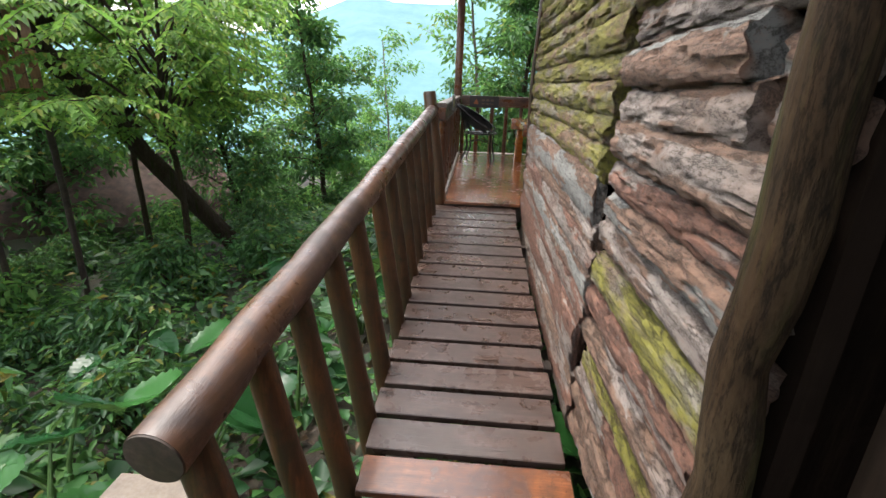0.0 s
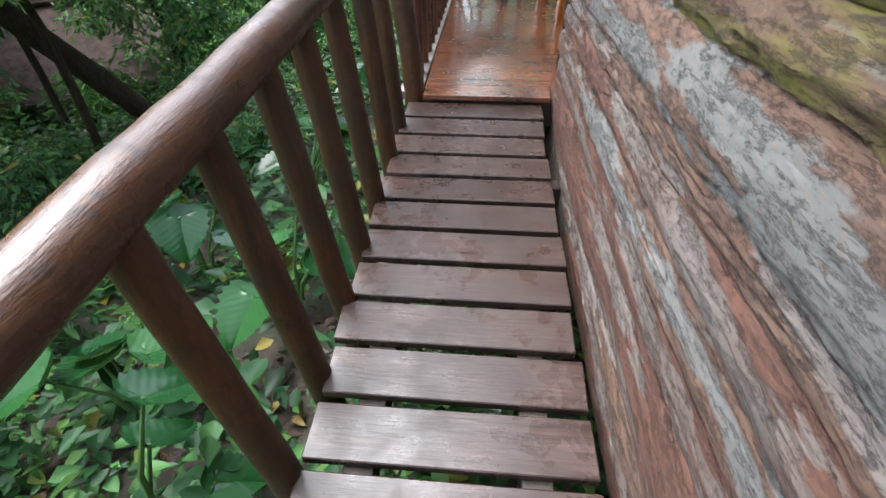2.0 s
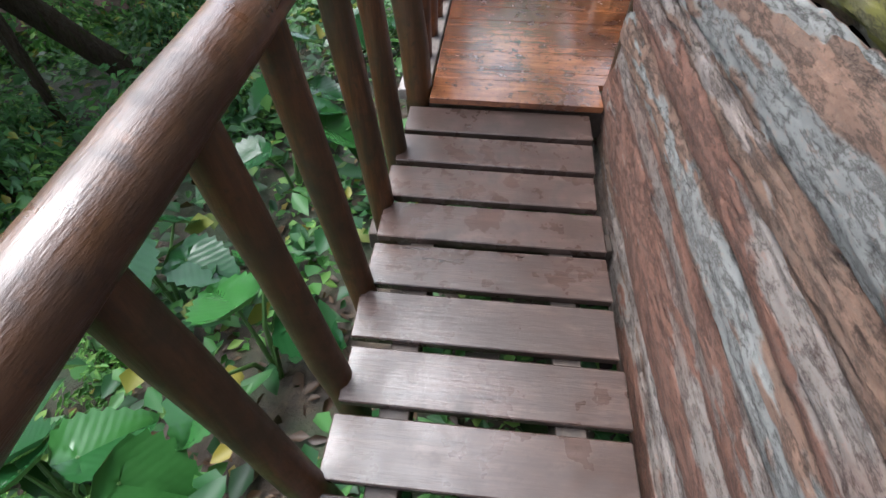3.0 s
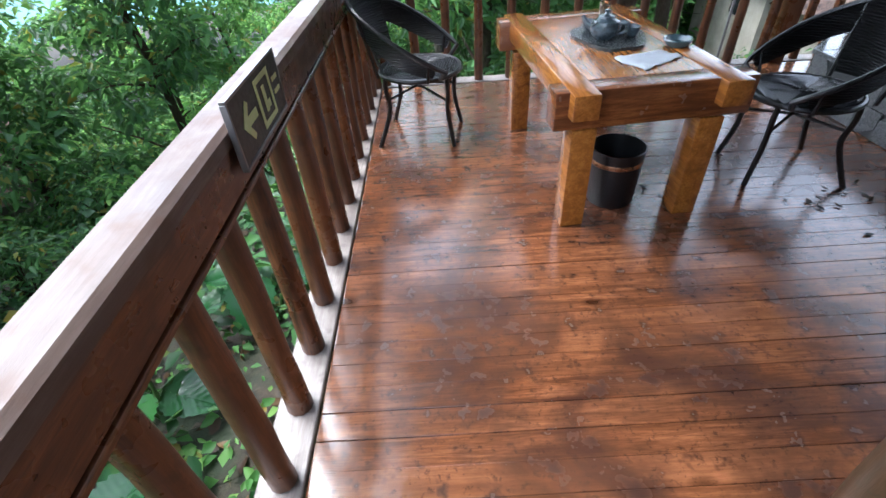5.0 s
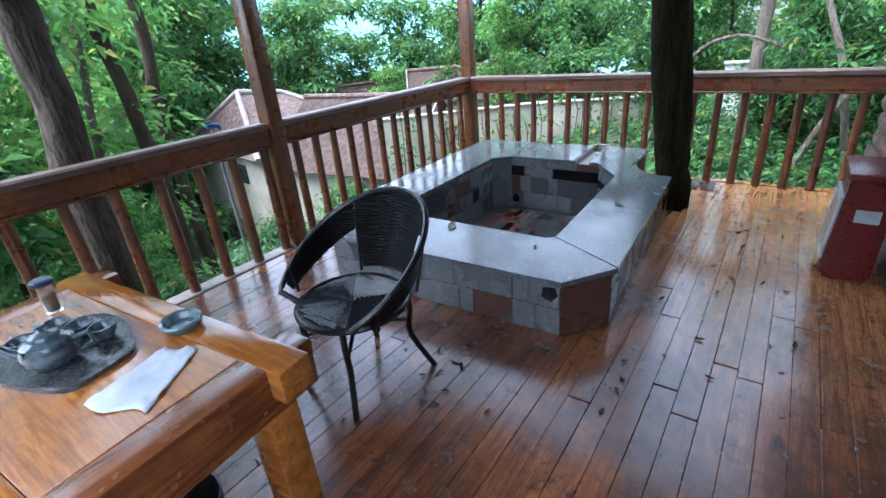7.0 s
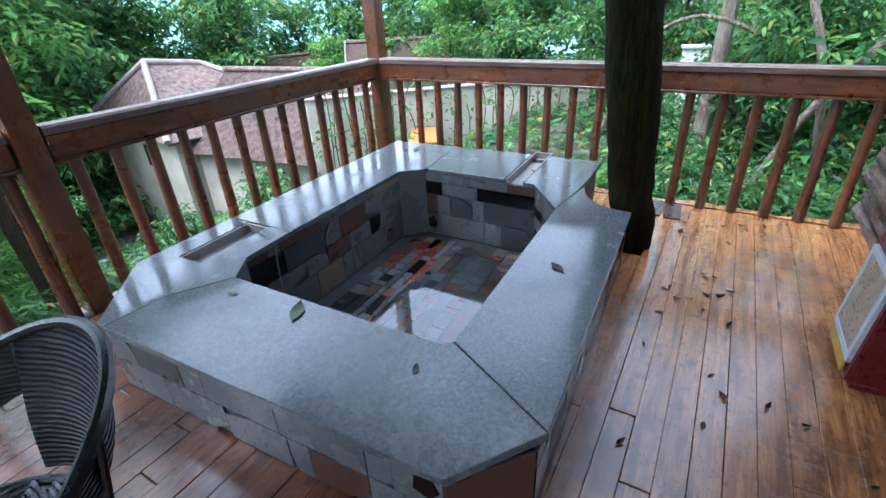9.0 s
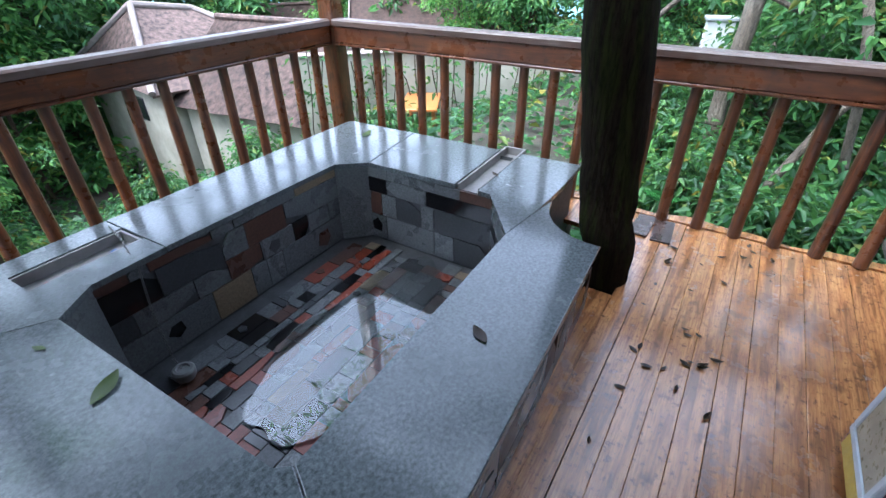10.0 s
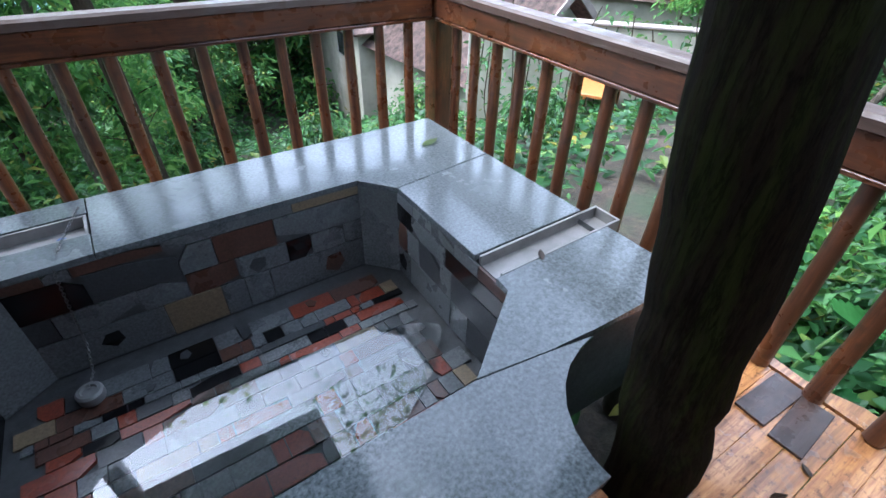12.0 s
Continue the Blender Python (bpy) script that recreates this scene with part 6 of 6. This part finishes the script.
def house(name, label, m, length, width, wall_z0, eave_z, ridge_z, over=0.35, roof_mat=None):
    """A gabled house: ridge along local x from 0, gable front at x = 0."""
    h = thing(name, m, label, "house", "far houses")
    bm = bmesh.new()
    w = width / 2
    outline = [(-w, wall_z0), (w, wall_z0), (w, eave_z - 0.13), (0, ridge_z - 0.2), (-w, eave_z - 0.13)]
    a = [bm.verts.new((0, y, z)) for y, z in outline]
    b = [bm.verts.new((length, y, z)) for y, z in outline]
    bm.faces.new(a)
    bm.faces.new(b[::-1])
    for k in range(5):
        bm.faces.new((a[k], b[k], b[(k + 1) % 5], a[(k + 1) % 5]))
    bmesh.ops.recalc_face_normals(bm, faces=bm.faces[:])
    part("wall", bm, M_cream, h, "", False)
    sl = (ridge_z - eave_z) / w
    for s in (-1, 1):
        bm = bmesh.new()
        n = 14
        rows = []
        for i in range(n + 1):
            x = -over + (length + 2 * over) * i / n
            rows.append([bm.verts.new((x, s * (w + over) * j / 8, ridge_z - sl * (w + over) * j / 8 + 0.03 * noise.noise(Vector((x * 2, j, s))))) for j in range(9)])
        for p, q in zip(rows, rows[1:]):
            for j in range(8):
                bm.faces.new((p[j], q[j], q[j + 1], p[j + 1]))
        ext = bmesh.ops.solidify(bm, geom=bm.faces[:], thickness=0.09)
        bmesh.ops.recalc_face_normals(bm, faces=bm.faces[:])
        part("roof_slope", bm, roof_mat or M_shingle, h, "brown roof covered in leaf litter")
        bm = bmesh.new()
        p0, p1 = Vector((-over - 0.03, 0, ridge_z + 0.03)), Vector((-over - 0.03, s * (w + over), ridge_z - sl * (w + over) + 0.03))
        d = (p1 - p0)
        box(bm, (0, 0, 0), (0.05, d.length, 0.18), 0.01, Matrix.Translation((p0 + p1) / 2) @ Matrix.Rotation(math.atan2(d.z, abs(d.y)) * s, 4, "X"))
        part("gable_board", bm, M_pale_roof, h, "pale gable edge")
    bm = tube(bmesh.new(), [(-over, 0, ridge_z + 0.05), (length + over, 0, ridge_z + 0.05)], 0.09, 8)
    part("ridge", bm, roof_mat or M_shingle, h)
    bm = box(bmesh.new(), (length * 0.45, -w - 0.02, (wall_z0 + eave_z) / 2 - 0.1), (0.9, 0.05, 1.0), 0.01)
    part("window", bm, plain("dark_window_glass", (0.02, 0.025, 0.03), 0.15), h)
    return h


M_litter_roof = plain("pink_brown_littered_roofing", (0.20, 0.128, 0.105), 0.85, 0, 0.9, 6.5, 0.05)
hip = thing("cottage", Matrix.Translation((10.4, 17.9, 0)) @ Matrix.Rotation(radians(-6), 4, "Z"), "small cream cottage with a leaf-littered hipped roof below the deck", "house", "far houses")
HL, HW, EZ, PZ = 6.0, 3.05, -1.95, 0.0
bm = prism(bmesh.new(), [(0.35, -HW + 0.4), (HL - 0.35, -HW + 0.4), (HL - 0.35, HW - 0.4), (0.35, HW - 0.4)], -5.8, EZ - 0.02)
part("wall", bm, M_cream, hip, "", False)
RP = [(0, -HW, EZ), (HL, -HW, EZ), (HL, HW, EZ), (0, HW, EZ), (1.35, 0, PZ), (3.2, 0, PZ - 0.25)]
for f in ((0, 1, 5, 4), (1, 2, 5), (2, 3, 4, 5), (3, 0, 4)):
    bm = bmesh.new()
    bm.faces.new([bm.verts.new(RP[q]) for q in f])
    bmesh.ops.subdivide_edges(bm, edges=bm.edges[:], cuts=9, use_grid_fill=True)
    for v in bm.verts:
        v.co.z += 0.05 * noise.noise(v.co * 2.3)
    bmesh.ops.solidify(bm, geom=bm.faces[:], thickness=0.08)
    bmesh.ops.recalc_face_normals(bm, faces=bm.faces[:])
    part("roof_slope", bm, M_litter_roof, hip, "pinkish roof slope strewn with brown leaf litter")
for a, b in ((0, 4), (1, 5), (2, 5), (3, 4), (4, 5)):
    p0, p1 = Vector(RP[a]), Vector(RP[b])
    part("ridge_cap", tube(bmesh.new(), [p0.lerp(p1, q / 5) + Vector((0, 0, 0.05)) for q in range(6)], 0.10, 8, True, 0.1, a), M_pale_roof, hip, "pale cement ridge cap")
part("window", box(bmesh.new(), (0.33, -0.9, -2.7), (0.06, 0.8, 0.7), 0.01), plain("dark_shutter_glass", (0.03, 0.035, 0.04), 0.2), hip, "small dark window")
house("cottage", "distant cottage with a brown roof among the trees", Matrix.Translation((18.6, 22.5, 0)) @ Matrix.Rotation(radians(-28), 4, "Z"), 7.0, 5.0, -6.0, -2.5, -0.9)
house("cottage", "cream cottage with a steep roof strewn with brown leaf litter", Matrix.Translation((13.75, 10.3, 0)) @ Matrix.Rotation(radians(96.6), 4, "Z"), 5.0, 4.4, -5.6, -2.05, -0.35, 0.4, M_litter_roof)
house("cottage", "far cottage with a brown roof among the trees beyond the corner", Matrix.Translation((20.0, 15.8, 0)) @ Matrix.Rotation(radians(-52), 4, "Z"), 6.5, 4.0, -6.0, -1.2, -0.15)
# a cream garden wall with vines, behind the garden table
gw = thing("garden_wall", Matrix(), "cream plastered garden wall with vines climbing over it", "wall")
for p0, p1 in (((10.3, 9.3), (13.1, 6.4)), ((13.12, 6.36), (14.3, 4.0))):
    d = Vector((p1[0] - p0[0], p1[1] - p0[1], 0))
    wm = Matrix.Translation(((p0[0] + p1[0]) / 2, (p0[1] + p1[1]) / 2, -1.9)) @ Matrix.Rotation(math.atan2(d.y, d.x), 4, "Z")
    part("wall_panel", box(bmesh.new(), (0, 0, 0), (d.length, 0.2, 2.9), 0.01, wm), M_cream, gw)
    part("coping", box(bmesh.new(), (0, 0, 1.475), (d.length + 0.06, 0.28, 0.045), 0.01, wm), M_pale_roof, gw, "pale coping")
vine = tagged(new("vine"), "leafy green vine hanging over the cream garden wall", "vine")
vr = random.Random(44)
bm, vc = bmesh.new(), []
for q in range(26):
    t = q / 25
    b0 = Vector((10.5 + 3.4 * t, 9.05 - 4.3 * t ** 1.1, 0))
    g0 = ground_z(b0.x, b0.y)
    line = trunk_path([(b0.x - 0.15, b0.y - 0.15, g0 - 0.05), (b0.x + vr.uniform(-.3, .3) - 0.2, b0.y - 0.2, g0 + 0.9), (b0.x + vr.uniform(-.4, .4) - 0.15, b0.y - 0.15, vr.uniform(-0.9, 0.1))], 8, 0.05, q)
    tube(bm, line, [0.012] * 9, 4, False)
    vc += [tuple(line[w] + Vector((vr.gauss(0, .12), vr.gauss(0, .12), 0))) for w in (3, 5, 6, 7, 8) if vr.random() < 0.2]
part("stem", bm, M_trunk_wood, vine)
ob = new("foliage", crown_leaves(vc, 0.5, 16, 0.14, M_leaf, "foliage", 0.8, 9))
ob.parent = vine
house("hut", "dark low hut with a brown roof in the woods", Matrix.Translation((-10.5, 4.8, 0)) @ Matrix.Rotation(radians(40), 4, "Z"), 4.5, 3.5, -5.0, -1.9, -0.9)
# an orange timber table outside the far cottage, and a white cabinet beyond the railing
ot = thing("garden_table", Matrix.Translation((11.45, 6.85, ground_z(11.45, 6.85))) @ Matrix.Rotation(0.5, 4, "Z"), "bright orange varnished garden table outside the cottage", "table")
M_orange = plain("orange_varnish", (0.55, 0.20, 0.05), 0.35)
part("tabletop", box(bmesh.new(), (0, 0, 0.73), (1.3, 0.75, 0.05), 0.006), M_orange, ot)
for dx in (-0.55, 0.55):
    for dy in (-0.3, 0.3):
        part("leg", box(bmesh.new(), (dx, dy, 0.352), (0.07, 0.07, 0.705), 0.004), M_orange, ot)
wc = thing("white_cabinet", Matrix.Translation((11.5, 1.7, ground_z(11.5, 1.7))) @ Matrix.Rotation(0.2, 4, "Z"), "narrow white utility cabinet among the plants beyond the railing", "cabinet")
part("case", box(bmesh.new(), (0, 0, 0.75), (0.22, 0.36, 1.5), 0.01), plain("chalky_white_paint", (0.66, 0.68, 0.66), 0.6, 0, 0.2, 4), wc)
part("cap", box(bmesh.new(), (0, 0, 1.52), (0.28, 0.42, 0.05), 0.01), plain("grey_cap_paint", (0.4, 0.42, 0.42), 0.6), wc)

# an orange slatted timber screen on posts among the trees
scr = thing("timber_screen", Matrix.Translation((-5.75, 1.05, 0)) @ Matrix.Rotation(radians(40), 4, "Z"), "orange slatted timber screen on two posts among the trees", "screen")
M_scr = wood("orange_screen_wood", (0.22, 0.08, 0.03), (0.46, 0.19, 0.075), (0.6, 0.28, 0.12), "z")
for dx in (-0.42, 0.42):
    g0 = ground_z(-5.75, 1.05) - 0.5
    part("post", tube(bmesh.new(), [(dx, 0.05, g0), (dx, 0.05, 2.0)], 0.045, 8, True, 0.1, dx), M_beam, scr)
for dz in (0.85, 1.85):
    part("beam", box(bmesh.new(), (0, 0, dz), (1.0, 0.05, 0.08), 0.004), M_scr, scr)
for q in range(7):
    part("slat", box(bmesh.new(), (-0.42 + 0.14 * q, -0.035, 1.33), (0.11, 0.02, 1.15), 0.003), M_scr, scr)

# wooded hills across the valley; blue haze and a faint glow put into their colour
mt, nt, bs = material("haze_coloured_hills")
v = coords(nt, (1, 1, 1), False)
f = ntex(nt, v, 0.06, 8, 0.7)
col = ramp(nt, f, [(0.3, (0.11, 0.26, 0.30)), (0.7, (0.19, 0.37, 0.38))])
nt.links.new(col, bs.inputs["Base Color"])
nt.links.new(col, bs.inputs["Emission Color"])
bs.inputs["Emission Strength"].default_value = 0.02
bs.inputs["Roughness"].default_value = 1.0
bm = bmesh.new()
rows = []
for i in range(49):
    a = radians(-80 + 160 * i / 48)
    col_v = []
    for j in range(7):
        d = 130 + 26 * j
        hgt = -22 + j * (9.5 + 3.5 * math.sin(a * 3 + 1) + 2.5 * noise.noise(Vector((a * 6, 0, 0)))) + 4 * noise.noise(Vector((a * 14, j, 0)))
        col_v.append(bm.verts.new((math.sin(a) * d, math.cos(a) * d, hgt)))
    rows.append(col_v)
for p, q in zip(rows, rows[1:]):
    for j in range(6):
        bm.faces.new((p[j], q[j], q[j + 1], p[j + 1]))
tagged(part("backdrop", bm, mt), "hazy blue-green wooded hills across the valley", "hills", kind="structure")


# ---- walkway planks ----
def plank_mesh(name, w, d, t, mt, seed):
    bm = box(bmesh.new(), (0, 0, -t / 2), (w, d, t), 0.004 if w < 0.9 else 0.0018)
    for v in bm.verts:
        v.co.x += (0.008 if w < 0.9 else 0.0) * noise.noise(Vector((v.co.y * 9, seed, 1))) * (1 if v.co.x > 0 else -1)
        v.co.y += 0.004 * noise.noise(Vector((v.co.x * 3, seed, 2)))
    me = bpy.data.meshes.new(name)
    bm.to_mesh(me)
    bm.free()
    me.materials.append(mt)
    return me


tread_meshes = [plank_mesh("plank", 0.84, 0.176, 0.035, M_tread, s) for s in range(5)]
new_tread = plank_mesh("plank", 0.84, 0.176, 0.035, M_deck, 7)
tilt = Matrix.Rotation(math.atan(W_SLOPE), 4, "X")
rng = random.Random(6)
y, i = -0.082, 0
while y > -5.95:
    ob = new("plank", tread_meshes[i % 5] if y > -3.33 else new_tread)
    ob.parent = walkway
    ob.matrix_basis = Matrix.Translation((0.42 + rng.uniform(-0.012, 0.012), y, walk_z(y))) @ tilt @ Matrix.Rotation(rng.uniform(-0.008, 0.008) + math.pi * (i % 2), 4, "Z")
    y -= 0.2075
    i += 1

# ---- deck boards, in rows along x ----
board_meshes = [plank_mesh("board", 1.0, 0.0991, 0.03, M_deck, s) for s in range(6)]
rng = random.Random(9)
y = 0.05
while y < DY1:
    x = DX0
    if y < 0.22:
        end = 0.90
    else:
        end = 6.17
    cuts = [x]
    while cuts[-1] < end - 0.01:
        nxt = cuts[-1] + rng.uniform(2.6, 4.2)
        cuts.append(end if nxt > end - 0.7 else nxt)
    holes = [(3.45, 5.85)] if 1.62 < y < 3.25 else []
    for a, b in zip(cuts, cuts[1:]):
        spans = [(a, b)]
        for h0, h1 in holes:
            spans = [s for p, q in spans for s in ((p, min(q, h0)), (max(p, h1), q)) if s[1] - s[0] > 0.02]
        if abs(y - 1.50) < 0.1:
            spans = [s for p, q in spans for s in ((p, min(q, 5.24)), (max(p, 5.53), q)) if s[1] - s[0] > 0.02]
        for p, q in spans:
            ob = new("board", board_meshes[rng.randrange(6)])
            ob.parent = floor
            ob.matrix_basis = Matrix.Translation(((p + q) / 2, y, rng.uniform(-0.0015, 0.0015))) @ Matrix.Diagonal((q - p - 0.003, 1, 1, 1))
    y += 0.1
